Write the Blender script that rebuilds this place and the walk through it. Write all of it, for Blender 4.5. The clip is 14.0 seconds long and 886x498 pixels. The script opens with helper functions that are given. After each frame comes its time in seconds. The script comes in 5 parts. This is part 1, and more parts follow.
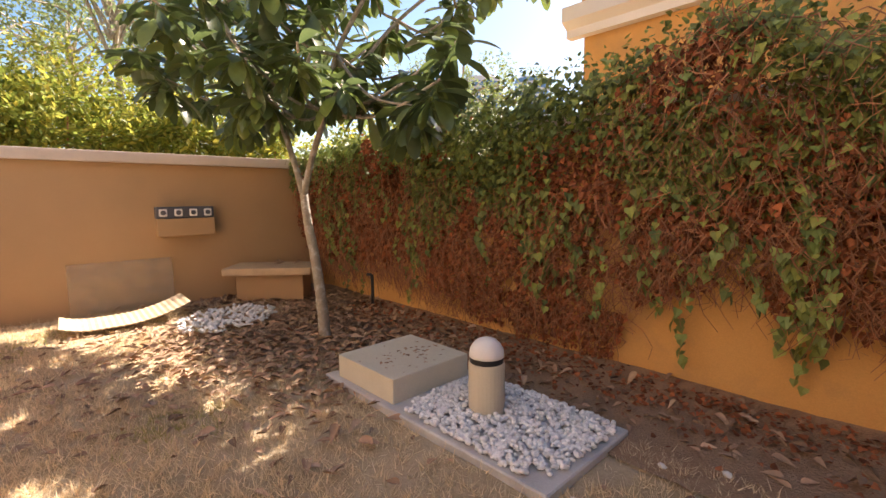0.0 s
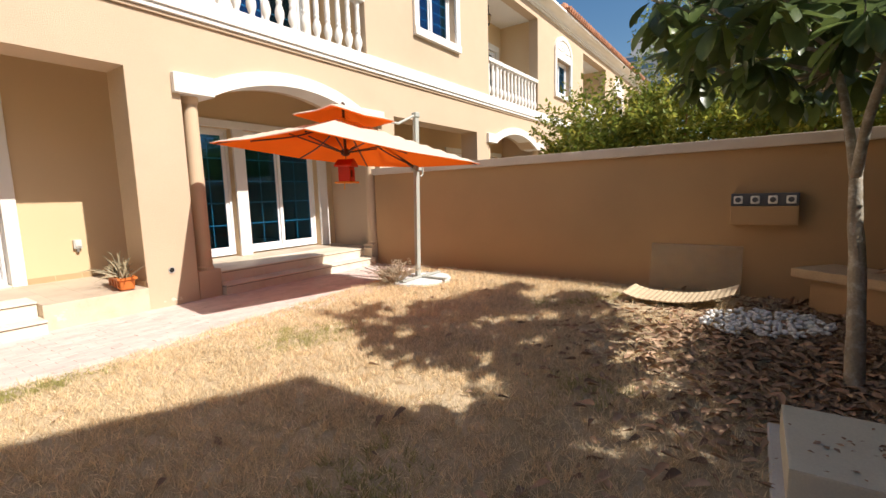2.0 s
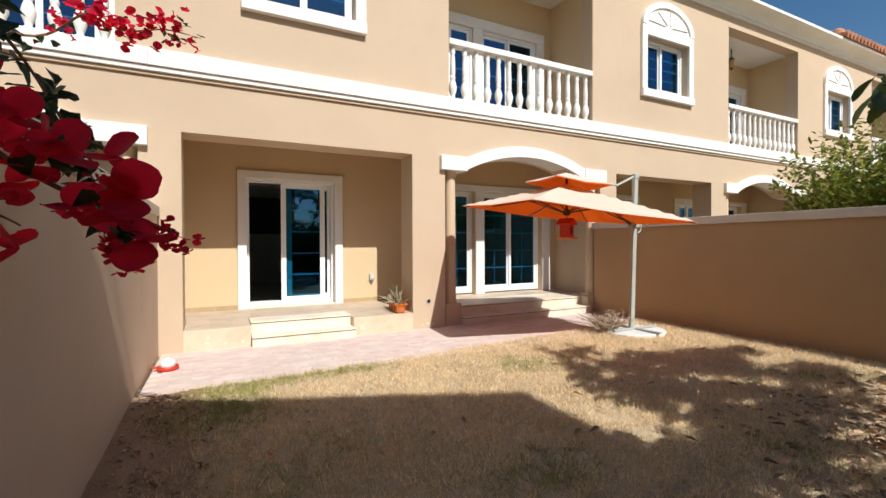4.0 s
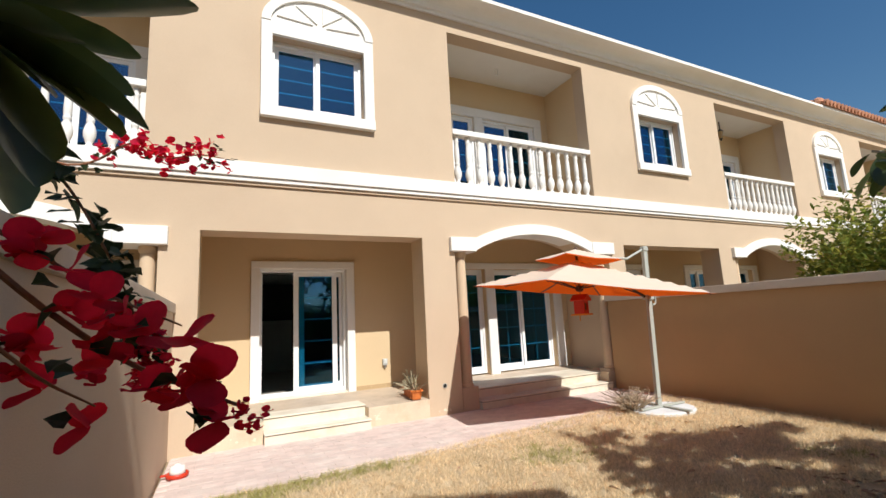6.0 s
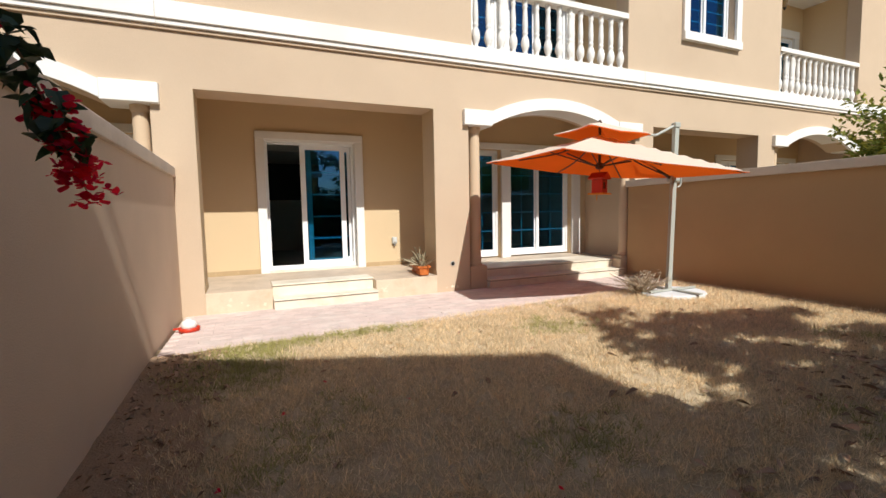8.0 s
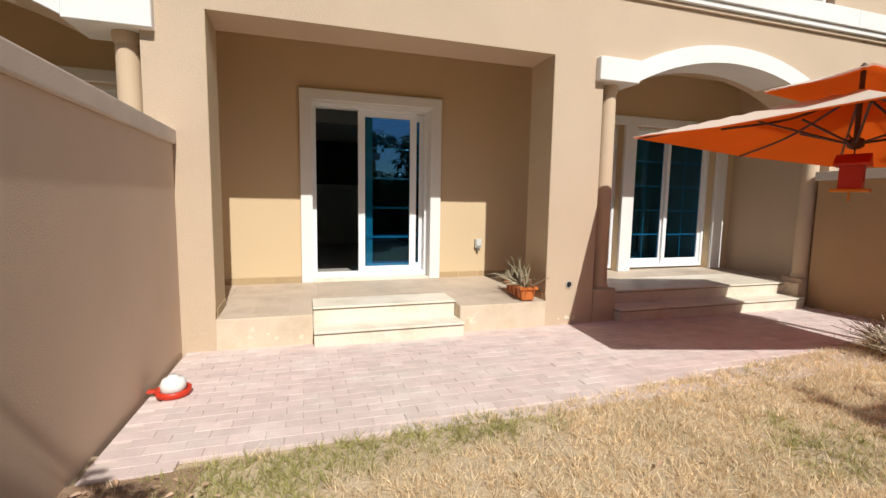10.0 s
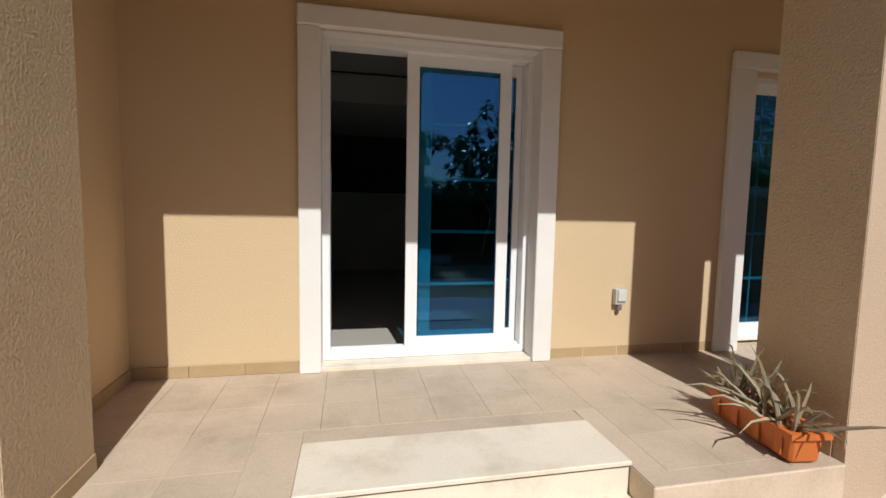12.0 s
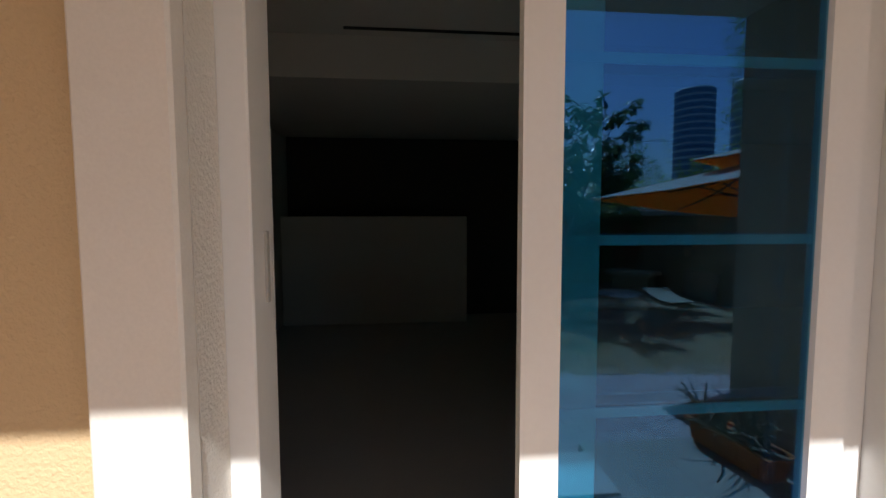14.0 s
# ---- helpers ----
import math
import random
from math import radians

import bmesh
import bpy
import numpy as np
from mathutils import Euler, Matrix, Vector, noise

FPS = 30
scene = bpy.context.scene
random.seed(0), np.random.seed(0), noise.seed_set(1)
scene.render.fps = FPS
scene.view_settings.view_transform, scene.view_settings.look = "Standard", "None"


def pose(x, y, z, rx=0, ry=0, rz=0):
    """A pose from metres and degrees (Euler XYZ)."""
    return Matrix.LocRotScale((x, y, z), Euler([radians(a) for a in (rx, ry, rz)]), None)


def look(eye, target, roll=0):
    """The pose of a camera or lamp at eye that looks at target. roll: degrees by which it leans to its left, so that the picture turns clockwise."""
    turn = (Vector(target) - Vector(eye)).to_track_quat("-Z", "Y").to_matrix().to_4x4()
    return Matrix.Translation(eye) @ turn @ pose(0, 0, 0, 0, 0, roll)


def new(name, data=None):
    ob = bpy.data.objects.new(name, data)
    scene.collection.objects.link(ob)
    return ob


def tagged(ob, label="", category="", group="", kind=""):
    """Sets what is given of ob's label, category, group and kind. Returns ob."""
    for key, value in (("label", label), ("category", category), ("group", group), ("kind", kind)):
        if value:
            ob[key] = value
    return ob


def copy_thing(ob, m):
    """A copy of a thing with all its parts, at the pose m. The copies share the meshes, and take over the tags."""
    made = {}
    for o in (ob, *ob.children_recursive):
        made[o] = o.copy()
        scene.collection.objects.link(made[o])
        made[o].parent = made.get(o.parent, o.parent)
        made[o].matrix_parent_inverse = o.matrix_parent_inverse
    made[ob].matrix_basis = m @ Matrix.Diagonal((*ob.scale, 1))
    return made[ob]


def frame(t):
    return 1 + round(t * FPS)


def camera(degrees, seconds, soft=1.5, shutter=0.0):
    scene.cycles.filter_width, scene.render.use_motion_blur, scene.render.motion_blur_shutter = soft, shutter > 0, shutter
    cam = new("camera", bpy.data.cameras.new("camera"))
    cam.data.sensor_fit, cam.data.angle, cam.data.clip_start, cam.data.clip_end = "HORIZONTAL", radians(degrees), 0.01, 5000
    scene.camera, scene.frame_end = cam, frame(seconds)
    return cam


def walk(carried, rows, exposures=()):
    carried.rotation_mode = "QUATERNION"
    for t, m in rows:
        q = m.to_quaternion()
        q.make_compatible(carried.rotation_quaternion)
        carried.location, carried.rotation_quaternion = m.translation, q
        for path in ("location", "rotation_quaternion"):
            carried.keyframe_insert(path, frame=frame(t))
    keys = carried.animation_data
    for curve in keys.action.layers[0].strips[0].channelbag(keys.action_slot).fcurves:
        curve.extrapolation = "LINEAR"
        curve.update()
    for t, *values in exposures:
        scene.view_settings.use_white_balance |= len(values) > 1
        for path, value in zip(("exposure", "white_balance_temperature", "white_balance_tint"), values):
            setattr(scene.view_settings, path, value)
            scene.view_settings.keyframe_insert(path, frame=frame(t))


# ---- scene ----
cam = camera(89.7, 14.0)
PATH = [
    (0, (0.225, 0.507, 1.374), (-1.218, 1.873, 1.144), -0.5),
    (0.5, (0.126, 0.971, 1.376), (-1.678, 1.795, 1.118), -0.2),
    (1, (0.061, 1.399, 1.387), (-1.916, 1.546, 1.122), -0.8),
    (1.5, (0.103, 1.786, 1.376), (-1.755, 1.114, 1.067), -1.5),
    (2, (0.227, 1.986, 1.385), (-1.398, 0.846, 1.141), -1.7),
    (2.5, (0.423, 2.243, 1.405), (-1.013, 0.869, 1.18), -1.6),
    (3, (0.522, 2.472, 1.402), (-0.733, 0.926, 1.209), -1.1),
    (3.5, (0.655, 2.684, 1.442), (-0.401, 0.994, 1.273), -0.5),
    (4, (0.881, 2.779, 1.51), (-0.031, 1.0, 1.485), -0.2),
    (6.5, (0.972, 2.762, 1.656), (0.096, 0.992, 1.972), -3.0),
    (7, (0.914, 2.722, 1.58), (0.05, 0.935, 1.823), -2.5),
    (7.5, (0.781, 2.641, 1.445), (-0.071, 0.833, 1.526), -1.9),
    (8, (0.699, 2.521, 1.342), (-0.101, 0.694, 1.182), -1.1),
    (8.5, (0.707, 1.987, 1.287), (-0.015, 0.136, 1.06), -0.7),
    (9, (0.641, 1.415, 1.416), (-0.03, -0.453, 1.172), 0.3),
    (11.5, (0.223, -2.268, 1.444), (-0.233, -4.209, 1.285), 0.8),
    (12, (0.146, -2.958, 1.492), (-0.261, -4.908, 1.323), 1.1),
    (12.5, (0.098, -3.642, 1.539), (-0.297, -5.596, 1.378), 1.1),
    (13, (0.077, -4.29, 1.588), (-0.253, -6.254, 1.408), 1.3),
    (13.5, (0.056, -4.889, 1.681), (-0.137, -6.875, 1.533), -0.3),
    (14, (-0.005, -5.479, 1.811), (-0.198, -7.465, 1.667), -0.1),
]
EXPOSURES = [(0, 1.77, 8300, 23), (0.5, 1.66, 8200, 23), (1, 1.26, 8250, 23), (1.5, 0.86, 7950, 19), (2, 0.58, 7400, 13), (3, 0.25, 7050, 10), (4, 0.23, 6900, 9), (8, 0.2, 6950, 9),
             (9, 0.21, 7000, 9), (11.5, -0.2, 6650, 9), (12.5, -0.11, 6750, 9), (13.3, 0.0, 6800, 9), (14, 0.52, 7000, 12)]
walk(cam, [(t, look(eye, target, roll)) for t, eye, target, roll in PATH], EXPOSURES)

# ---- sky and sun ----
SUN_WAY = Vector((0.077, -1.0, -1.043)).normalized()
world = bpy.data.worlds.new("world")
scene.world = world
world.use_nodes = True
wn = world.node_tree.nodes
sky = wn.new("ShaderNodeTexSky")
sky.sky_type, sky.sun_disc = "NISHITA", False
sky.sun_elevation = math.asin(-SUN_WAY.z)
sky.sun_rotation = math.atan2(-SUN_WAY.x, -SUN_WAY.y)
sky.air_density, sky.dust_density, sky.ozone_density = 1.1, 1.0, 2.2
wn["Background"].inputs[1].default_value = 0.084
clear = wn.new("ShaderNodeHueSaturation")  # a deep, dry winter sky
clear.inputs["Saturation"].default_value = 1.32
world.node_tree.links.new(sky.outputs[0], clear.inputs["Color"])
world.node_tree.links.new(clear.outputs[0], wn["Background"].inputs[0])
sun_data = bpy.data.lights.new("sun", "SUN")
sun_data.energy, sun_data.angle, sun_data.color = 4.7, radians(0.55), (0.95, 0.975, 1.0)
sun = new("sun", sun_data)
sun.matrix_world = look((0, 0, 20), Vector((0, 0, 20)) + SUN_WAY)


# ---- materials ----
def material(name, base, rough=0.6, vary=0.12, scale=6.0, fine=90.0, bump=0.15, metal=0.0, spec=0.4,
             second=None, patch=0.0, patch_scale=1.2, randomise=0.0, island=0.0, translucent=0.0, hue=None, depth=0.004):
    """A plain surface: base colour that varies at two scales, stains of a second colour, fine relief."""
    m = bpy.data.materials.new(name)
    m.use_nodes = True
    nt = m.node_tree
    n, l = nt.nodes, nt.links
    b = n["Principled BSDF"]
    b.inputs["Roughness"].default_value = rough
    b.inputs["Metallic"].default_value = metal
    b.inputs["Specular IOR Level"].default_value = spec
    tc = n.new("ShaderNodeTexCoord")
    geo = n.new("ShaderNodeNewGeometry")
    big = n.new("ShaderNodeTexNoise")
    big.inputs["Scale"].default_value, big.inputs["Detail"].default_value = scale, 5
    l.new(geo.outputs["Position"], big.inputs["Vector"])
    small = n.new("ShaderNodeTexNoise")
    small.inputs["Scale"].default_value, small.inputs["Detail"].default_value = fine, 3
    l.new(geo.outputs["Position"], small.inputs["Vector"])
    add = n.new("ShaderNodeMath")
    add.operation = "ADD"
    l.new(big.outputs[0], add.inputs[0])
    l.new(small.outputs[0], add.inputs[1])
    bright = n.new("ShaderNodeMapRange")
    bright.inputs["From Min"].default_value, bright.inputs["From Max"].default_value = 0.6, 1.4
    bright.inputs["To Min"].default_value, bright.inputs["To Max"].default_value = 1 - vary, 1 + vary
    l.new(add.outputs[0], bright.inputs["Value"])
    value = bright.outputs[0]
    if randomise or island:
        if randomise:
            info = n.new("ShaderNodeObjectInfo").outputs["Random"]
        else:
            info = geo.outputs["Random Per Island"]
        rr = n.new("ShaderNodeMapRange")
        k = randomise or island
        rr.inputs["To Min"].default_value, rr.inputs["To Max"].default_value = 1 - k, 1 + k
        l.new(info, rr.inputs["Value"])
        mul = n.new("ShaderNodeMath")
        mul.operation = "MULTIPLY"
        l.new(value, mul.inputs[0])
        l.new(rr.outputs[0], mul.inputs[1])
        value = mul.outputs[0]
    colour = n.new("ShaderNodeMix")
    colour.data_type = "RGBA"
    colour.inputs[6].default_value = (*base, 1)
    colour.inputs[7].default_value = (*(second or base), 1)
    colour.inputs[0].default_value = 0
    if hue:  # pieces run between two colours one by one
        ramp = n.new("ShaderNodeMapRange")
        ramp.inputs["From Min"].default_value, ramp.inputs["From Max"].default_value = hue
        white = n.new("ShaderNodeTexWhiteNoise")
        white.noise_dimensions = "1D"
        l.new(geo.outputs["Random Per Island"] if island else n.new("ShaderNodeObjectInfo").outputs["Random"], white.inputs["W"])
        l.new(white.outputs["Value"], ramp.inputs["Value"])
        l.new(ramp.outputs[0], colour.inputs[0])
    elif patch:
        pn = n.new("ShaderNodeTexNoise")
        pn.inputs["Scale"].default_value, pn.inputs["Detail"].default_value, pn.inputs["Roughness"].default_value = patch_scale, 7, 0.65
        l.new(geo.outputs["Position"], pn.inputs["Vector"])
        pr = n.new("ShaderNodeMapRange")
        pr.inputs["From Min"].default_value, pr.inputs["From Max"].default_value = 0.48, 0.7
        pr.inputs["To Max"].default_value = patch
        l.new(pn.outputs[0], pr.inputs["Value"])
        l.new(pr.outputs[0], colour.inputs[0])
    scalec = n.new("ShaderNodeVectorMath")
    scalec.operation = "SCALE"
    l.new(colour.outputs[2], scalec.inputs[0])
    l.new(value, scalec.inputs["Scale"])
    l.new(scalec.outputs[0], b.inputs["Base Color"])
    if bump:
        bn = n.new("ShaderNodeBump")
        bn.inputs["Strength"].default_value, bn.inputs["Distance"].default_value = bump, depth
        l.new(small.outputs[0], bn.inputs["Height"])
        l.new(bn.outputs[0], b.inputs["Normal"])
    if translucent:
        tr = n.new("ShaderNodeBsdfTranslucent")
        l.new(scalec.outputs[0], tr.inputs[0])
        mix = n.new("ShaderNodeMixShader")
        mix.inputs[0].default_value = translucent
        l.new(b.outputs[0], mix.inputs[1])
        l.new(tr.outputs[0], mix.inputs[2])
        l.new(mix.outputs[0], n["Material Output"].inputs[0])
    return m


def glass_material(name, tint, gloss, base):
    m = bpy.data.materials.new(name)
    m.use_nodes = True
    n, l = m.node_tree.nodes, m.node_tree.links
    n.remove(n["Principled BSDF"])
    tr, gl, fr, mix = (n.new(k) for k in ("ShaderNodeBsdfTransparent", "ShaderNodeBsdfGlossy", "ShaderNodeLayerWeight", "ShaderNodeMixShader"))
    tr.inputs[0].default_value, gl.inputs[0].default_value = (*tint, 1), (*gloss, 1)
    gl.inputs["Roughness"].default_value = 0.0
    power, share = n.new("ShaderNodeMath"), n.new("ShaderNodeMath")
    power.operation, share.operation = "POWER", "MULTIPLY_ADD"
    power.inputs[1].default_value = 4.0
    share.inputs[1].default_value, share.inputs[2].default_value = 0.8, base
    l.new(fr.outputs["Facing"], power.inputs[0])
    l.new(power.outputs[0], share.inputs[0])
    l.new(share.outputs[0], mix.inputs[0])
    l.new(tr.outputs[0], mix.inputs[1])
    l.new(gl.outputs[0], mix.inputs[2])
    l.new(mix.outputs[0], n["Material Output"].inputs[0])
    return m


STUCCO = material("stucco", (0.575, 0.436, 0.308), 0.9, 0.05, 1.2, 110, 0.7, spec=0.15, depth=0.006, second=(0.52, 0.382, 0.268), patch=0.45, patch_scale=0.5)
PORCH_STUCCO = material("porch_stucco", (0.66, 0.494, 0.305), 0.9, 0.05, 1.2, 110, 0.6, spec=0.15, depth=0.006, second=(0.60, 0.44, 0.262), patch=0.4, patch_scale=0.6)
STUCCO_ROUGH = material("stucco_coarse", (0.60, 0.455, 0.29), 0.9, 0.10, 1.5, 75, 0.9, spec=0.15, depth=0.016)
GARDEN_WALL = material("garden_wall_paint", (0.475, 0.30, 0.16), 0.9, 0.06, 0.9, 140, 0.4, spec=0.15, second=(0.41, 0.265, 0.145), patch=0.5, patch_scale=0.6)
SIDE_WALL = material("side_wall_paint", (0.64, 0.495, 0.37), 0.9, 0.05, 1.0, 120, 0.45, spec=0.15, depth=0.005, second=(0.57, 0.435, 0.32), patch=0.5, patch_scale=0.6)
ORANGE_WALL = material("orange_wall_paint", (0.66, 0.36, 0.13), 0.9, 0.10, 1.5, 120, 0.4, spec=0.15, second=(0.42, 0.26, 0.13), patch=0.7, patch_scale=1.4)
WHITE_PAINT = material("white_paint", (0.80, 0.77, 0.72), 0.75, 0.04, 2.0, 150, 0.2, spec=0.25, second=(0.70, 0.66, 0.59), patch=0.4, patch_scale=0.9)
WHITE_STUCCO = material("white_stucco", (0.78, 0.75, 0.70), 0.85, 0.05, 2.0, 110, 0.7, spec=0.2, depth=0.008)
CAP_PAINT = material("cap_paint", (0.66, 0.56, 0.46), 0.85, 0.07, 1.6, 120, 0.35, spec=0.2, second=(0.50, 0.42, 0.34), patch=0.6, patch_scale=1.1)
UPVC = material("white_frame", (0.82, 0.82, 0.81), 0.35, 0.02, 3, 60, 0.03, spec=0.5)
MUNTIN = material("muntin_bar", (0.55, 0.80, 0.85), 0.4, 0.02, 3, 60, 0.0, spec=0.5)
GLASS = glass_material("blue_tinted_glass", (0.24, 0.62, 0.72), (0.26, 0.56, 1.0), 0.12)
# near-black colour standing for unlit rooms behind the panes
ROOM_SHADE = material("room_shade", (0.03, 0.05, 0.06), 0.9, 0.2, 8, 60, 0.1)
COLUMN = material("column_paint", (0.62, 0.46, 0.31), 0.85, 0.06, 3, 140, 0.3, spec=0.2)
TILE = material("terrace_tile", (0.53, 0.42, 0.315), 0.6, 0.12, 3.0, 60, 0.15, spec=0.3, second=(0.37, 0.29, 0.21), patch=0.75, patch_scale=1.7, randomise=0.035)
GROUT = material("grout", (0.47, 0.37, 0.275), 0.9, 0.1, 5, 90, 0.2)
MARBLE = material("cream_marble", (0.76, 0.68, 0.55), 0.45, 0.07, 4, 60, 0.06, spec=0.4, second=(0.55, 0.45, 0.32), patch=0.7, patch_scale=2.6)
RENDER_BASE = material("weathered_render", (0.65, 0.525, 0.39), 0.9, 0.10, 4, 60, 0.5, spec=0.15, second=(0.50, 0.38, 0.25), patch=0.6, patch_scale=3.0)
SKIRTING = material("skirting_tile", (0.44, 0.31, 0.17), 0.5, 0.10, 5, 80, 0.06, randomise=0.05)
PAVER = material("pink_paver", (0.62, 0.49, 0.44), 0.85, 0.14, 6, 120, 0.4, spec=0.2, second=(0.66, 0.57, 0.51), patch=0.8, patch_scale=1.9, randomise=0.07)
JOINT_SAND = material("joint_sand", (0.58, 0.47, 0.41), 0.95, 0.15, 8, 150, 0.4)
THATCH = material("lawn_thatch", (0.53, 0.41, 0.27), 0.95, 0.2, 3, 60, 0.8, spec=0.1, second=(0.31, 0.235, 0.13), patch=0.85, patch_scale=1.5, depth=0.02)
SOIL = material("dry_soil", (0.36, 0.235, 0.15), 0.95, 0.22, 4, 70, 0.8, spec=0.1, second=(0.30, 0.205, 0.13), patch=0.7, patch_scale=1.3, depth=0.02)
GROUND = material("sandy_ground", (0.34, 0.26, 0.17), 0.95, 0.18, 2, 40, 0.5, spec=0.1, second=(0.26, 0.2, 0.13), patch=0.6, patch_scale=0.7)
STRAW = material("dry_grass", (0.87, 0.71, 0.48), 0.9, 0.16, 2.5, 30, 0.0, spec=0.1, second=(0.62, 0.46, 0.27), island=0.28, hue=(0.4, 1.3), translucent=0.35)
GREEN_GRASS = material("green_grass", (0.40, 0.37, 0.14), 0.9, 0.16, 2.5, 30, 0.0, spec=0.1, island=0.3, translucent=0.25)
ROOM_WALL = material("room_wall", (0.56, 0.53, 0.48), 0.9, 0.03, 2, 90, 0.05)
ROOM_FLOOR = material("room_floor_tile", (0.46, 0.42, 0.37), 0.3, 0.05, 3, 60, 0.02, spec=0.5)
ROOF_TILE = material("clay_roof_tile", (0.48, 0.22, 0.13), 0.85, 0.15, 4, 60, 0.2, island=0.2)
CONCRETE = material("pale_concrete", (0.64, 0.60, 0.48), 0.85, 0.10, 4, 100, 0.35, spec=0.2, second=(0.47, 0.44, 0.35), patch=0.6, patch_scale=2.0)
CEMENT = material("grey_cement", (0.54, 0.53, 0.51), 0.9, 0.12, 5, 90, 0.4, second=(0.38, 0.36, 0.34), patch=0.6, patch_scale=3.0)


# ---- mesh helpers ----
def finish(name, bm, mat, parent=None, label="", smooth=False):
    me = bpy.data.meshes.new(name)
    bmesh.ops.recalc_face_normals(bm, faces=bm.faces)
    bm.to_mesh(me)
    bm.free()
    for mm in (mat if isinstance(mat, (list, tuple)) else [mat]):
        me.materials.append(mm)
    if smooth:
        me.shade_smooth()
    ob = new(name, me)
    if parent is not None:
        ob.parent = parent
    if label:
        tagged(ob, label)
    return ob


def part(name, bm, mat, parent, label="", smooth=False):
    return finish(name, bm, mat, parent, label, smooth)


def structure(name, bm, mat, label, category="", smooth=False):
    return tagged(finish(name, bm, mat, smooth=smooth), label, category, kind="structure")


def thing(name, label, category, at=(0, 0, 0), turn=0, group="", kind=""):
    ob = new(name)
    ob.empty_display_size = 0.1
    ob.matrix_basis = pose(*at, 0, 0, turn)
    return tagged(ob, label, category, group, kind)


def box(bm, x0, x1, y0, y1, z0, z1, bevel=0.0, seg=1):
    r = bmesh.ops.create_cube(bm, size=1)
    vs = r["verts"]
    for v in vs:
        v.co = Vector(((x0 + x1) / 2 + v.co.x * abs(x1 - x0), (y0 + y1) / 2 + v.co.y * abs(y1 - y0), (z0 + z1) / 2 + v.co.z * abs(z1 - z0)))
    if bevel:
        es = list({e for v in vs for e in v.link_edges})
        bmesh.ops.bevel(bm, geom=es, offset=bevel, segments=seg, affect="EDGES", profile=0.7)
    return bm


def boxm(*a, **k):
    return box(bmesh.new(), *a, **k)


def lathe(profile, seg=20, centre=(0, 0, 0), bm=None):
    """A turned shape from (radius, z) pairs."""
    bm = bm or bmesh.new()
    cx, cy, cz = centre
    rings = []
    for r, z in profile:
        rings.append([bm.verts.new((cx + r * math.cos(2 * math.pi * i / seg), cy + r * math.sin(2 * math.pi * i / seg), cz + z)) for i in range(seg)])
    for a, b in zip(rings, rings[1:]):
        for i in range(seg):
            bm.faces.new((a[i], a[(i + 1) % seg], b[(i + 1) % seg], b[i]))
    bm.faces.new(rings[0][::-1])
    bm.faces.new(rings[-1])
    return bm


def tube(points, radii, seg=8, bm=None, wobble=0.0):
    """A tapered tube along a line of points."""
    bm = bm or bmesh.new()
    rings = []
    pts = [Vector(p) for p in points]
    for i, p in enumerate(pts):
        d = (pts[min(i + 1, len(pts) - 1)] - pts[max(i - 1, 0)]).normalized()
        side = d.cross(Vector((0, 0, 1)) if abs(d.z) < 0.9 else Vector((1, 0, 0))).normalized()
        up = side.cross(d)
        r = radii[i] if isinstance(radii, (list, tuple)) else radii
        rings.append([bm.verts.new(p + (side * math.cos(a) + up * math.sin(a)) * r * (1 + wobble * random.uniform(-1, 1)))
                      for a in (2 * math.pi * k / seg for k in range(seg))])
    for a, b in zip(rings, rings[1:]):
        for i in range(seg):
            bm.faces.new((a[i], a[(i + 1) % seg], b[(i + 1) % seg], b[i]))
    bm.faces.new(rings[0][::-1])
    bm.faces.new(rings[-1])
    return bm


def curve_line(points, steps=6):
    """Points on a smooth line through the given points."""
    p = [Vector(q) for q in points]
    p = [2 * p[0] - p[1], *p, 2 * p[-1] - p[-2]]
    out = []
    for i in range(1, len(p) - 2):
        for k in range(steps):
            t = k / steps
            a, b, c, d = p[i - 1:i + 3]
            out.append(0.5 * ((2 * b) + (c - a) * t + (2 * a - 5 * b + 4 * c - d) * t * t + (3 * b - a - 3 * c + d) * t ** 3))
    out.append(p[-2])
    return out


def prism(outline, axis_from, axis_to, bm=None, axis="y"):
    """A closed outline (two coordinates) pushed along an axis."""
    bm = bm or bmesh.new()
    def at(u, v, w):
        return {"y": (u, w, v), "x": (w, u, v), "z": (u, v, w)}[axis]
    a = [bm.verts.new(at(u, v, axis_from)) for u, v in outline]
    b = [bm.verts.new(at(u, v, axis_to)) for u, v in outline]
    bm.faces.new(a)
    bm.faces.new(b[::-1])
    for i in range(len(a)):
        j = (i + 1) % len(a)
        bm.faces.new((a[i], b[i], b[j], a[j]))
    return bm


def strip(low, high, y0, y1, bm=None):
    """A band in the xz plane between two lines of points, with thickness from y0 to y1."""
    bm = bm or bmesh.new()
    rows = [[bm.verts.new((x, y, z)) for x, z in line] for line in (low, high) for y in (y0, y1)]
    lf, lb, hf, hb = rows
    for i in range(len(low) - 1):
        for a, b in ((lf, hf), (hf, hb), (hb, lb), (lb, lf)):
            bm.faces.new((a[i], a[i + 1], b[i + 1], b[i]))
    for i in (0, len(low) - 1):
        bm.faces.new((lf[i], hf[i], hb[i], lb[i]))
    return bm


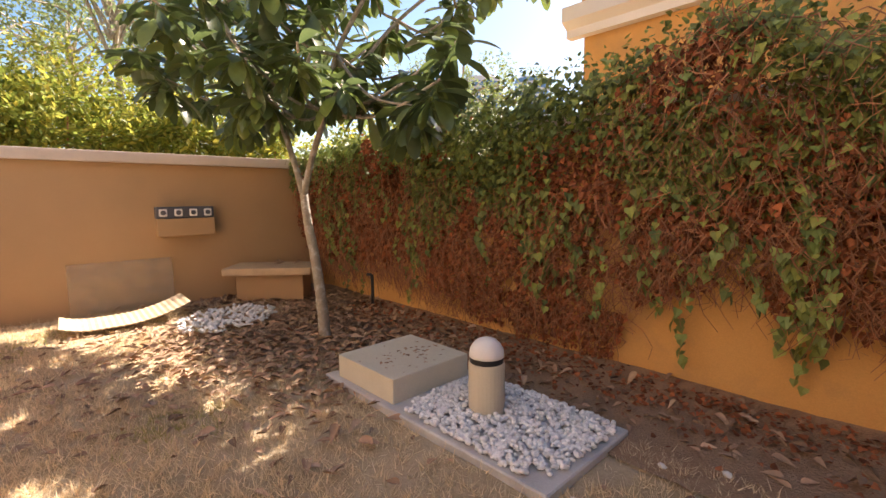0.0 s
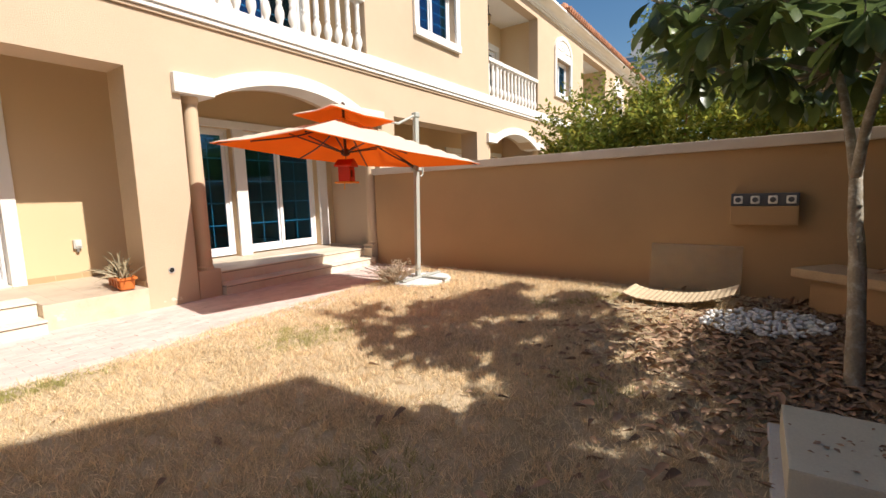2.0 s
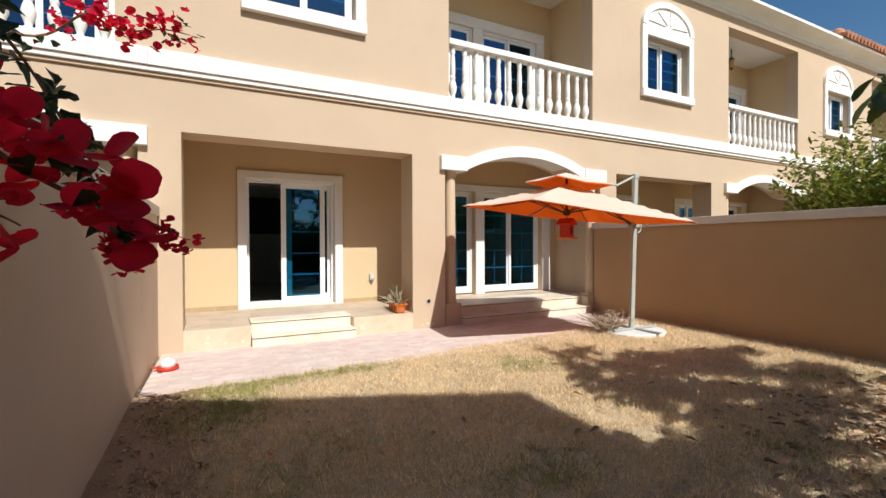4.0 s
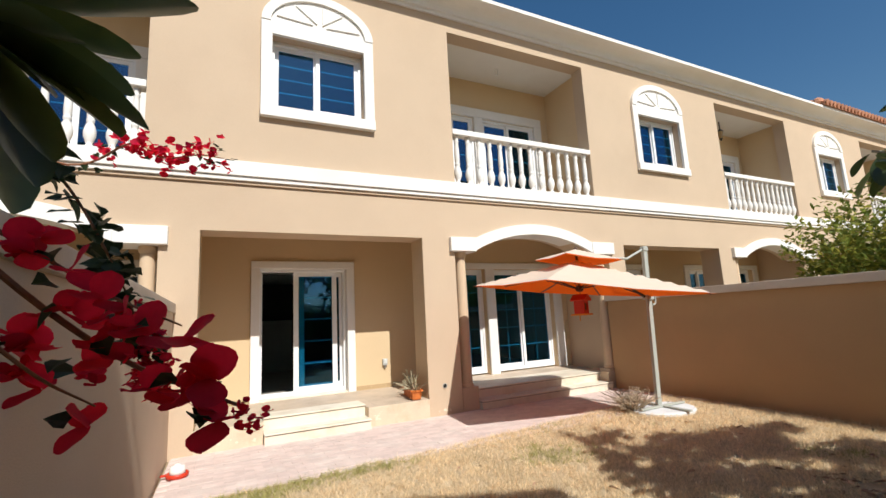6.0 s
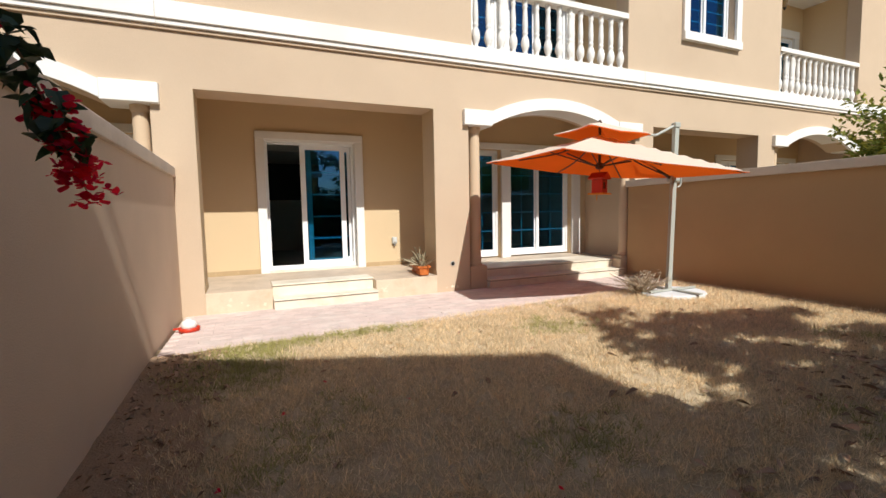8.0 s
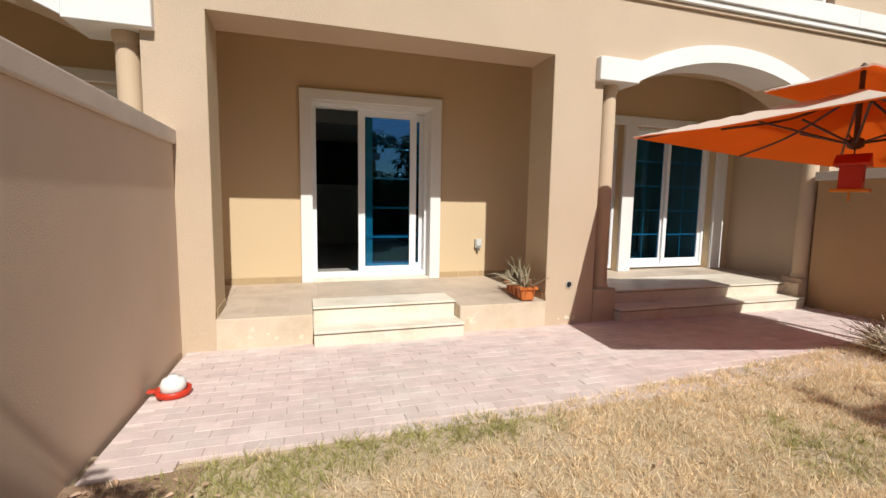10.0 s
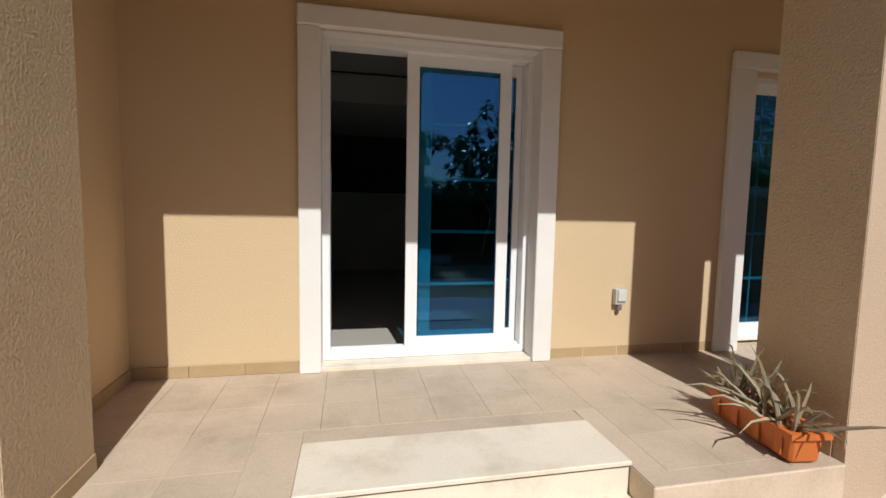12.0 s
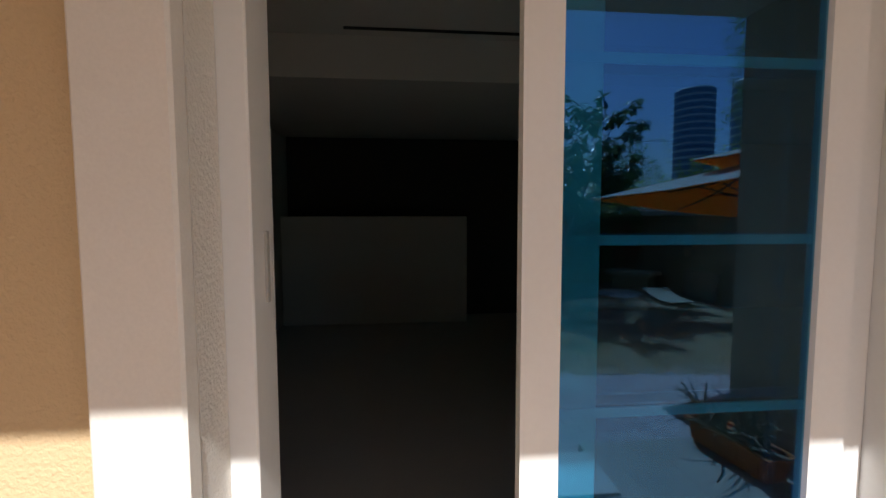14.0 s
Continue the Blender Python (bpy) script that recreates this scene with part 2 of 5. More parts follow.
def wall_with_holes(x0, x1, z0, z1, y0, y1, holes):
    """A wall in the xz plane, y0 to y1 thick, with rectangular holes (x0, x1, z0, z1) right through it."""
    bm = bmesh.new()
    holes = [(min(a, b), max(a, b), c, d) for a, b, c, d in holes]
    xs = sorted({x0, x1, *[h[0] for h in holes], *[h[1] for h in holes]})
    zs = sorted({z0, z1, *[h[2] for h in holes], *[h[3] for h in holes]})
    xs = [x for x in xs if min(x0, x1) <= x <= max(x0, x1)]
    zs = [z for z in zs if z0 <= z <= z1]
    def solid(i, j):
        if not (0 <= i < len(xs) - 1 and 0 <= j < len(zs) - 1):
            return False
        cx, cz = (xs[i] + xs[i + 1]) / 2, (zs[j] + zs[j + 1]) / 2
        return not any(h[0] < cx < h[1] and h[2] < cz < h[3] for h in holes)
    made = {}
    def v(i, j, k):
        if (i, j, k) not in made:
            made[i, j, k] = bm.verts.new((xs[i], (y0, y1)[k], zs[j]))
        return made[i, j, k]
    for i in range(len(xs) - 1):
        for j in range(len(zs) - 1):
            if not solid(i, j):
                continue
            for k in (0, 1):
                bm.faces.new((v(i, j, k), v(i + 1, j, k), v(i + 1, j + 1, k), v(i, j + 1, k)))
            if not solid(i - 1, j):
                bm.faces.new((v(i, j, 0), v(i, j + 1, 0), v(i, j + 1, 1), v(i, j, 1)))
            if not solid(i + 1, j):
                bm.faces.new((v(i + 1, j, 0), v(i + 1, j + 1, 0), v(i + 1, j + 1, 1), v(i + 1, j, 1)))
            if not solid(i, j - 1):
                bm.faces.new((v(i, j, 0), v(i + 1, j, 0), v(i + 1, j, 1), v(i, j, 1)))
            if not solid(i, j + 1):
                bm.faces.new((v(i, j + 1, 0), v(i + 1, j + 1, 0), v(i + 1, j + 1, 1), v(i, j + 1, 1)))
    return bm


def quads_mesh(name, verts, faces, mat, smooth=False):
    me = bpy.data.meshes.new(name)
    me.from_pydata(verts, [], faces)
    for mm in (mat if isinstance(mat, (list, tuple)) else [mat]):
        me.materials.append(mm)
    if smooth:
        me.shade_smooth()
    return me


# ---- the row of houses ----
F, BACK, PERIOD, TERRACE = -4.66, -6.29, 8.8, 0.295
LOW_BACK = -5.42
PIER_BACK = -5.20
FALL = 0.026  # the terrace falls towards the garden
PORCH = (1.302, -2.318, -0.3, 3.13)
ARCH = (-2.98, -6.98, -0.3, 3.56)
ARCH_L, ARCH_R, SPRING, RISE = -3.45, -6.42, 2.92, 0.36
WIN = (0.31, -1.27, 5.25, 6.56)
BALC = (-3.07, -6.74, 4.236, 7.5)
DOOR = (0.365, -1.305, TERRACE, 2.745)
DOOR_A = (-3.25, -4.62, TERRACE, 2.745)
DOOR_B = (-4.86, -6.62, TERRACE, 2.745)
X_LEFT, X_RIGHT = 1.68, 1.68 - PERIOD


def arch_curve(rise, base, x0, x1, n=24):
    half, mid = abs(x1 - x0) / 2, (x0 + x1) / 2
    r = (half * half + rise * rise) / (2 * rise)
    return [(x, base + math.sqrt(max(r * r - (x - mid) ** 2, 0)) - (r - rise)) for x in (x0 + (x1 - x0) * i / n for i in range(n + 1))]


def facade_unit():
    """One house of the row: the lower wall with porch and arch, the upper wall with window and balcony opening."""
    made = []
    low = wall_with_holes(X_LEFT, X_RIGHT, -0.3, 3.95, F, PIER_BACK, [PORCH, ARCH])
    made.append(structure("wall_lower", low, STUCCO, "beige rendered ground floor wall with open porches", "wall"))
    inner = arch_curve(RISE, SPRING, ARCH_L, ARCH_R)
    inner = [(ARCH[0], SPRING), *inner, (ARCH[1], SPRING)]
    top = [(x, 3.56) for x, _ in inner]
    made.append(structure("arch_spandrel", strip(inner, top, F, PIER_BACK), STUCCO, "beige rendered wall over an arched porch", "wall"))
    high = wall_with_holes(X_LEFT, X_RIGHT, 3.95, 7.87, F, F - 0.34, [WIN, BALC])
    made.append(structure("wall_upper", high, STUCCO, "beige rendered upper floor wall", "wall"))
    # white arch moulding with its end blocks
    curve = arch_curve(RISE, SPRING, ARCH_L + 0.02, ARCH_R - 0.02)
    outer = [(x, z + 0.23) for x, z in arch_curve(RISE - 0.02, SPRING, ARCH_L + 0.02, ARCH_R - 0.02)]
    trim = strip([(x, z - 0.004) for x, z in curve], outer, F + 0.07, F - 0.42)
    made.append(structure("trim_arch", trim, WHITE_PAINT, "white painted arch moulding", "trim"))
    for a, b in ((-2.87, ARCH_L + 0.022), (ARCH_R - 0.022, -7.1)):
        made.append(structure("trim_arch_block", boxm(b, a, F - 0.44, F + 0.09, 2.885, 3.155, bevel=0.008), WHITE_PAINT, "white painted block that carries an arch", "trim"))
    # string course in three steps
    for z0, z1, out, mat in ((3.995, 4.236, 0.10, WHITE_PAINT), (3.925, 3.992, 0.07, WHITE_PAINT), (3.872, 3.922, 0.035, STUCCO)):
        made.append(structure("trim_string_course", boxm(X_RIGHT, X_LEFT - 0.002, F + 0.003, F + out, z0, z1, bevel=0.006), mat, "white painted string course between the floors", "trim"))
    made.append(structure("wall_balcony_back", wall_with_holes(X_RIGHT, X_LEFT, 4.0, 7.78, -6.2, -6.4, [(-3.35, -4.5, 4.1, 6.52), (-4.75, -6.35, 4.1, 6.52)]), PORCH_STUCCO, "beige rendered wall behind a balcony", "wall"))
    for x in (-2.97, -6.94):
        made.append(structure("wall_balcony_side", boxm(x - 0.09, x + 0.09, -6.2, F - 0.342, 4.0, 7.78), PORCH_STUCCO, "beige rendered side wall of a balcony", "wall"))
    made.append(structure("ceiling_balcony", boxm(X_RIGHT, X_LEFT, -6.4, F - 0.342, 7.51, 7.7), WHITE_PAINT, "white balcony ceiling", "ceiling"))
    made.append(structure("floor_balcony", boxm(X_RIGHT, X_LEFT, -6.4, F - 0.342, 3.95, 4.12), TILE, "tiled balcony floor", "floor"))
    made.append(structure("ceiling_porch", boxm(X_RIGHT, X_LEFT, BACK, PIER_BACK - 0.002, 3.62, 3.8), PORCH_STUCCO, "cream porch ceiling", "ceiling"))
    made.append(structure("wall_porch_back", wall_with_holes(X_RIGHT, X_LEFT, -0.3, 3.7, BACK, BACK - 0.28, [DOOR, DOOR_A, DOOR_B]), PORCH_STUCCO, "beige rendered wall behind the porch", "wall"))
    made.append(structure("wall_party", boxm(X_RIGHT - 0.06, X_RIGHT + 0.06, -12.5, PIER_BACK - 0.002, -0.3, 7.7), STUCCO, "beige rendered wall between two houses", "wall"))
    # cornice under the roof
    outline = [(F + 0.002, 7.80), (F + 0.05, 7.80), (F + 0.05, 7.87), (F + 0.10, 7.87), (F + 0.10, 7.91)]
    outline += [(F + 0.10 + 0.30 * (1 - math.cos(a)), 7.91 + 0.18 * math.sin(a)) for a in (math.pi / 2 * i / 6 for i in range(1, 7))]
    outline += [(F + 0.44, 8.09), (F + 0.44, 8.17), (F + 0.002, 8.17)]
    made.append(structure("trim_cornice", prism(outline, X_RIGHT, X_LEFT - 0.002, axis="x"), WHITE_PAINT, "white painted cornice along the roof edge", "trim"))
    roof = bmesh.new()
    box(roof, X_RIGHT, X_LEFT - 0.002, -12.5, F, 7.872, 8.05)
    made.append(structure("roof", roof, CONCRETE, "flat roof behind the cornice", "roof"))
    return made


def sliding_window(name, x0, x1, z0, z1, y, label, cols=2, bars=4, vertical=False, category="window"):
    """Two glazed leaves in a white frame; bars lie across each pane. x0 > x1."""
    w = thing(name, label, category, kind="structure")
    f = 0.055
    d = 0.07
    for a, b, c, e in ((x1, x0, z1 - f, z1), (x1, x0, z0, z0 + f), (x0 - f, x0, z0 + f, z1 - f), (x1, x1 + f, z0 + f, z1 - f)):
        part("window_frame", boxm(a, b, y - d, y + d, c, e, bevel=0.004), UPVC, w)
    span = (x0 - x1 - 2 * f)
    for k in range(cols):
        lx0 = x0 - f - span * k / cols
        lx1 = lx0 - span / cols
        if k:
            lx0 += 0.035
        yy = y - 0.02 if k == 0 else y + 0.025
        leaf(w, lx0, lx1, z0 + f, z1 - f, yy, bars, vertical)
    return w


def leaf(parent, x0, x1, z0, z1, y, bars, vertical=False, s=0.07, foot=0.10, far=0.0):
    far = far or s  # the stile at the x1 end
    lf = part("leaf_frame", wall_with_holes(x1, x0, z0, z1, y - 0.02, y + 0.02, [(x1 + far, x0 - s, z0 + foot, z1 - s)]), UPVC, parent)
    part("pane", boxm(x1 + far - 0.01, x0 - s + 0.01, y - 0.003, y + 0.003, z0 + foot - 0.01, z1 - s + 0.01), GLASS, lf, "blue tinted reflective glass pane")
    for i in range(bars):
        z = z0 + foot + (z1 - s - z0 - foot) * (i + 1) / (bars + 1)
        part("muntin", boxm(x1 + far, x0 - s, y - 0.012, y - 0.004, z - 0.012, z + 0.012), MUNTIN, lf)
    if vertical:
        xm = (x0 + x1) / 2
        part("muntin", boxm(xm - 0.008, xm + 0.008, y - 0.016, y - 0.0125, z0 + foot, z1 - s), MUNTIN, lf)
    return lf


def arched_surround():
    """White surround of an upper window with a fan in its half-round head."""
    w = thing("window_surround", "white arched window surround with a moulded fan above", "trim", kind="structure")
    x0, x1, out = 0.49, -1.45, 0.07
    part("frame_side", boxm(0.312, x0, F + 0.002, F + out, 5.072, 6.8, bevel=0.006), WHITE_PAINT, w)
    part("frame_side", boxm(x1, -1.272, F + 0.002, F + out, 5.072, 6.8, bevel=0.006), WHITE_PAINT, w)
    part("sill", boxm(x1 - 0.004, x0 + 0.004, F + 0.002, F + out + 0.03, 5.06, 5.248, bevel=0.006), WHITE_PAINT, w)
    part("frame_head", boxm(-1.272, 0.312, F + 0.002, F + out, 6.562, 6.8), WHITE_PAINT, w)
    n = 24
    mid, hw = (x0 + x1) / 2, (x0 - x1) / 2
    arc = [(mid + hw * math.cos(math.pi * i / n), 6.80 + 0.68 * math.sin(math.pi * i / n)) for i in range(n + 1)]
    arc2 = [(mid + (hw - 0.15) * math.cos(math.pi * i / n), 6.80 + 0.53 * math.sin(math.pi * i / n)) for i in range(n + 1)]
    part("arch_rim", strip(arc2, arc, F + 0.002, F + out + 0.012), WHITE_PAINT, w)
    part("fan_panel", strip([(x, 6.802) for x, _ in arc2], arc2, F + 0.002, F + out - 0.03), WHITE_PAINT, w)
    for a0, a1 in ((12, 52), (56, 86), (94, 124), (128, 168)):
        r0, r1 = radians(a0), radians(a1)
        p = [(mid + 0.14 * math.cos((r0 + r1) / 2), 6.85 + 0.07 * math.sin((r0 + r1) / 2))]
        p += [(mid + (hw - 0.23) * math.cos(r0 + (r1 - r0) * i / 6), 6.83 + 0.44 * math.sin(r0 + (r1 - r0) * i / 6)) for i in range(7)]
        part("fan_leaf", prism(p, F + out - 0.031, F + out - 0.005), WHITE_PAINT, w)
    return w


def balustrade():
    """Turned white balusters between a rail and the string course."""
    b = thing("balustrade", "white balcony balustrade with turned concrete balusters", "balustrade", kind="structure")
    part("rail", boxm(BALC[1] + 0.004, BALC[0] - 0.004, F - 0.20, F + 0.02, 5.27, 5.38, bevel=0.015, seg=2), WHITE_PAINT, b)
    prof = [(0.055, 0), (0.055, 0.06), (0.036, 0.08), (0.05, 0.12), (0.076, 0.20), (0.078, 0.27), (0.058, 0.35), (0.04, 0.40), (0.052, 0.42), (0.052, 0.45), (0.04, 0.47),
            (0.05, 0.50), (0.052, 0.62), (0.044, 0.80), (0.038, 0.88), (0.05, 0.91), (0.05, 0.93), (0.04, 0.95), (0.056, 0.98), (0.056, 1.03)]
    bm = lathe(prof, 14)
    first = None
    count = 14
    for i in range(count):
        x = BALC[0] - 0.13 - (BALC[0] - BALC[1] - 0.26) * i / (count - 1)
        if first is None:
            first = part("baluster", bm, WHITE_PAINT, b, smooth=True)
            ob = first
        else:
            ob = new("baluster", first.data)
            ob.parent = b
        ob.location = (x, F - 0.09, 4.238)
    return b


unit = facade_unit()
unit.append(sliding_window("window_upper", WIN[0], WIN[1], WIN[2], WIN[3], F - 0.22, "white sliding window with blue reflective panes", bars=3))
unit.append(arched_surround())
unit.append(balustrade())
unit.append(sliding_window("window_balcony", -3.35, -4.5, 4.12, 6.52, -6.27, "white balcony door with blue reflective panes", bars=4))
unit.append(sliding_window("window_balcony", -4.75, -6.35, 4.12, 6.52, -6.27, "white balcony door with blue reflective panes", bars=4))
for i, (a, b) in enumerate(((-3.12, -3.35), (-4.5, -4.75), (-6.35, -6.58))):
    unit.append(structure("trim_balcony_door", boxm(b + 0.002, a - 0.002, -6.198, -6.13, 4.122, 6.52), WHITE_PAINT, "white painted door surround", "trim"))
unit.append(structure("trim_balcony_door", boxm(-6.58, -3.12, -6.198, -6.12, 6.522, 6.75, bevel=0.01), WHITE_PAINT, "white painted door surround", "trim"))
unit.append(sliding_window("door_double", DOOR_A[0], DOOR_A[1], TERRACE + 0.03, DOOR_A[3], BACK - 0.2, "closed white sliding glass door", bars=4, vertical=True, category="door"))
unit.append(sliding_window("door_double", DOOR_B[0], DOOR_B[1], TERRACE + 0.03, DOOR_B[3], BACK - 0.2, "closed white sliding glass door", bars=4, vertical=True, category="door"))


def column():
    c = thing("column", "round beige rendered porch column", "column", at=(-3.17, F - 0.16, 0), kind="structure")
    prof = [(0.125, 0.36), (0.125, 0.40), (0.112, 0.42), (0.108, 0.6), (0.105, 1.6), (0.098, 2.78), (0.11, 2.80), (0.12, 2.83), (0.12, 2.883)]
    part("shaft", lathe(prof, 24), COLUMN, c, smooth=False)
    part("plinth", boxm(-0.17, 0.17, -0.16, 0.14, -0.1, 0.36, bevel=0.006), STUCCO, c)
    return c


col = column()
unit.append(col)
unit.append(copy_thing(col, pose(-6.84, F - 0.16, 0)))


def door_surround(spans, x0, x1):
    out = []
    for a, b in spans:
        out.append(structure("trim_door", boxm(b, a, BACK + 0.002, BACK + 0.055, TERRACE, 2.74, bevel=0.006), WHITE_PAINT, "white painted door surround", "trim"))
    out.append(structure("trim_door", boxm(x1, x0, BACK + 0.002, BACK + 0.06, 2.742, 2.885, bevel=0.01), WHITE_PAINT, "white painted door surround", "trim"))
    return out


unit += door_surround([(0.505, 0.351), (-1.291, -1.447)], 0.508, -1.45)
unit += door_surround([(-3.02, -3.248), (-4.622, -4.858), (-6.622, -6.86)], -3.02, -6.86)


def falling(ob, y0=-6.29, k=FALL):
    """Gives a flat thing the fall of the terrace."""
    ob.data.transform(Matrix(((1, 0, 0, 0), (0, 1, 0, 0), (0, -k, 1, k * y0), (0, 0, 0, 1))))
    return ob


unit += [falling(structure("floor_terrace", boxm(X_RIGHT, X_LEFT, -6.6, LOW_BACK, -0.2, TERRACE - 0.015), GROUT, "terrace slab of the porch", "floor"))]

for k in (-1, 1, 2, 3):
    for ob in unit:
        m = Matrix.Translation((-PERIOD * k, 0, 0)) @ ob.matrix_basis
        copy_thing(ob, m)
# the garden doors: open at the house at hand, shut at the others
garden_door = thing("door_garden", "white sliding glass door, one leaf slid open", "door", kind="structure")
FRAME_Y = BACK - 0.20
for a, b, c, e in ((DOOR[1], DOOR[0], DOOR[3] - 0.05, DOOR[3]), (DOOR[1], DOOR[0], TERRACE + 0.03, TERRACE + 0.085),
                   (DOOR[0] - 0.07, DOOR[0], TERRACE + 0.085, DOOR[3] - 0.05), (DOOR[1], DOOR[1] + 0.055, TERRACE + 0.085, DOOR[3] - 0.05)):
    part("door_frame", boxm(a, b, FRAME_Y - 0.09, FRAME_Y + 0.07, c, e, bevel=0.004), UPVC, garden_door)
for yy in (FRAME_Y - 0.055, FRAME_Y - 0.02, FRAME_Y + 0.015):
    part("track", boxm(DOOR[1] + 0.056, DOOR[0] - 0.071, yy - 0.004, yy + 0.004, TERRACE + 0.0855, TERRACE + 0.10), UPVC, garden_door)
leaf(garden_door, -0.285, -1.135, TERRACE + 0.06, 2.705, FRAME_Y - 0.01, 4, s=0.095, foot=0.115)
leaf(garden_door, -0.40, -1.248, TERRACE + 0.09, 2.69, FRAME_Y - 0.062, 4, s=0.095, foot=0.115, far=0.055)
for a, b in ((DOOR[0] - 0.012, DOOR[0] - 0.002), (DOOR[1] + 0.002, DOOR[1] + 0.012)):
    part("reveal", boxm(a, b, FRAME_Y + 0.072, BACK - 0.001, TERRACE + 0.03, DOOR[3] - 0.002), WHITE_STUCCO, garden_door, "white painted reveal")
part("reveal", boxm(DOOR[1] + 0.014, DOOR[0] - 0.014, FRAME_Y + 0.072, BACK - 0.001, DOOR[3] - 0.012, DOOR[3] - 0.002), WHITE_STUCCO, garden_door, "white painted reveal")
part("strike_plate", boxm(0.289, 0.2945, FRAME_Y - 0.03, FRAME_Y - 0.01, 1.62, 1.78), CEMENT, garden_door, "steel strike plate")
structure("sill_garden_door", boxm(DOOR[1] - 0.0, DOOR[0], BACK - 0.28, BACK + 0.02, TERRACE - 0.02, TERRACE + 0.028, bevel=0.004), MARBLE, "cream marble door sill", "sill")
for k in (-1, 1, 2, 3):
    w = sliding_window("door_neighbour", DOOR[0], DOOR[1], TERRACE + 0.03, DOOR[3], FRAME_Y, "closed white sliding glass door", bars=4, category="door")
    w.matrix_basis = Matrix.Translation((-PERIOD * k, 0, 0))

# rooms behind the glass
BLACK_SLOT = material("slot_dark", (0.02, 0.02, 0.02), 0.8, 0.05)
structure("room_floor", boxm(X_RIGHT, X_LEFT, -12.2, -6.57, 0.1, 0.315), ROOM_FLOOR, "pale tiled living room floor", "floor")
structure("room_ceiling", boxm(X_RIGHT, X_LEFT, -12.2, -6.57, 3.3, 3.45), ROOM_WALL, "white living room ceiling", "ceiling")
# far wall coloured near-black: the room's deep shade is in its colour
structure("room_wall_back", boxm(X_RIGHT, X_LEFT, -12.4, -12.2, 0.1, 3.45), material("unlit_wall", (0.05, 0.045, 0.04), 0.8, 0.05), "far wall of the living room, coloured near-black for the shade indoors", "wall")
structure("room_half_wall", boxm(-0.95, 1.6, -11.95, -11.7, 0.316, 1.82, bevel=0.01), ROOM_WALL, "pale half-height wall in the living room", "wall")
structure("room_bulkhead", boxm(X_RIGHT + 0.07, X_LEFT - 0.07, -12.1, -9.3, 2.95, 3.298), ROOM_WALL, "pale lowered ceiling edge", "ceiling")
structure("ceiling_slot", boxm(-1.1, 0.42, -9.16, -9.13, 3.286, 3.299), BLACK_SLOT, "thin dark air slot in the living room ceiling", "vent")
structure("room_wall_side", boxm(1.62, 1.68, -12.2, -6.57, 0.316, 3.3), ROOM_WALL, "pale living room side wall", "wall")
# added dark sheets behind the panes, in place of shaded rooms
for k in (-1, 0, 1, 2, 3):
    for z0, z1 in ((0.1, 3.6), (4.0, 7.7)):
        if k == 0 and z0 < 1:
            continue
        structure("room_curtain_wall", boxm(X_RIGHT + 0.1 - PERIOD * k, X_LEFT - 0.1 - PERIOD * k, -7.6, -7.4, z0, z1), ROOM_SHADE, "added dark sheet in place of the unlit room behind the glass", "wall")

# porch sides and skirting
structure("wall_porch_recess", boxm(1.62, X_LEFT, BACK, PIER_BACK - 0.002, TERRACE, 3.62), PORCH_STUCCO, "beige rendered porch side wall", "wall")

# terrace front, steps and tiles
def step_block(name, x0, x1, y_front, y_back, z0, z1, label):
    """A rendered riser under a marble tread with a small nosing."""
    s = thing(name, label, "step", kind="structure")
    part("riser", boxm(x1, x0, y_back, y_front - 0.02, z0, z1 - 0.034), MARBLE, s)
    part("tread", boxm(x1 - 0.004, x0 + 0.004, y_back, y_front, z1 - 0.024, z1, bevel=0.004), MARBLE, s)
    part("joint", boxm(x1 + 0.002, x0 - 0.002, y_back, y_front - 0.012, z1 - 0.0335, z1 - 0.0245), material("dark_joint", (0.12, 0.10, 0.08), 0.9, 0.1), s, "dark joint under the tread")
    return s


step_block("step_lower", 0.385, -1.21, -4.485, -4.99, -0.1, 0.105, "cream marble lower step to the terrace")
step_block("step_upper", 0.385, -1.21, -4.815, -5.26, 0.1055, 0.285, "cream marble upper step of the terrace")
# the terrace edge beside the steps
structure("terrace_edge", boxm(-1.215, 0.391, LOW_BACK - 0.001, -5.262, -0.2, 0.270), TILE, "worn terrace floor behind the steps", "terrace")
for a, b in ((1.302, 0.392), (-1.217, -2.318)):
    falling(structure("terrace_edge", boxm(b, a, LOW_BACK - 0.001, F + 0.01, -0.2, TERRACE - 0.004, bevel=0.006), RENDER_BASE, "weathered beige rendered terrace edge", "terrace"))
    falling(structure("terrace_top", boxm(b + 0.003, a - 0.003, LOW_BACK, F + 0.005, TERRACE - 0.0035, TERRACE, bevel=0.001), TILE, "worn beige terrace edge", "terrace"))
# steps across the arch
step_block("step_arch", -3.345, -6.615, -4.56, -4.98, -0.1, 0.105, "cream marble lower step inside the arch")
step_block("step_arch", -3.345, -6.615, -4.88, -5.75, 0.1055, 0.282, "cream marble upper step inside the arch")
structure("terrace_arch_side", boxm(-6.98, -6.62, LOW_BACK, F - 0.02, -0.1, TERRACE), RENDER_BASE, "weathered rendered plinth", "terrace")
structure("terrace_arch_side", boxm(-3.34, -2.985, LOW_BACK, F - 0.25, -0.1, TERRACE), RENDER_BASE, "weathered rendered plinth", "terrace")

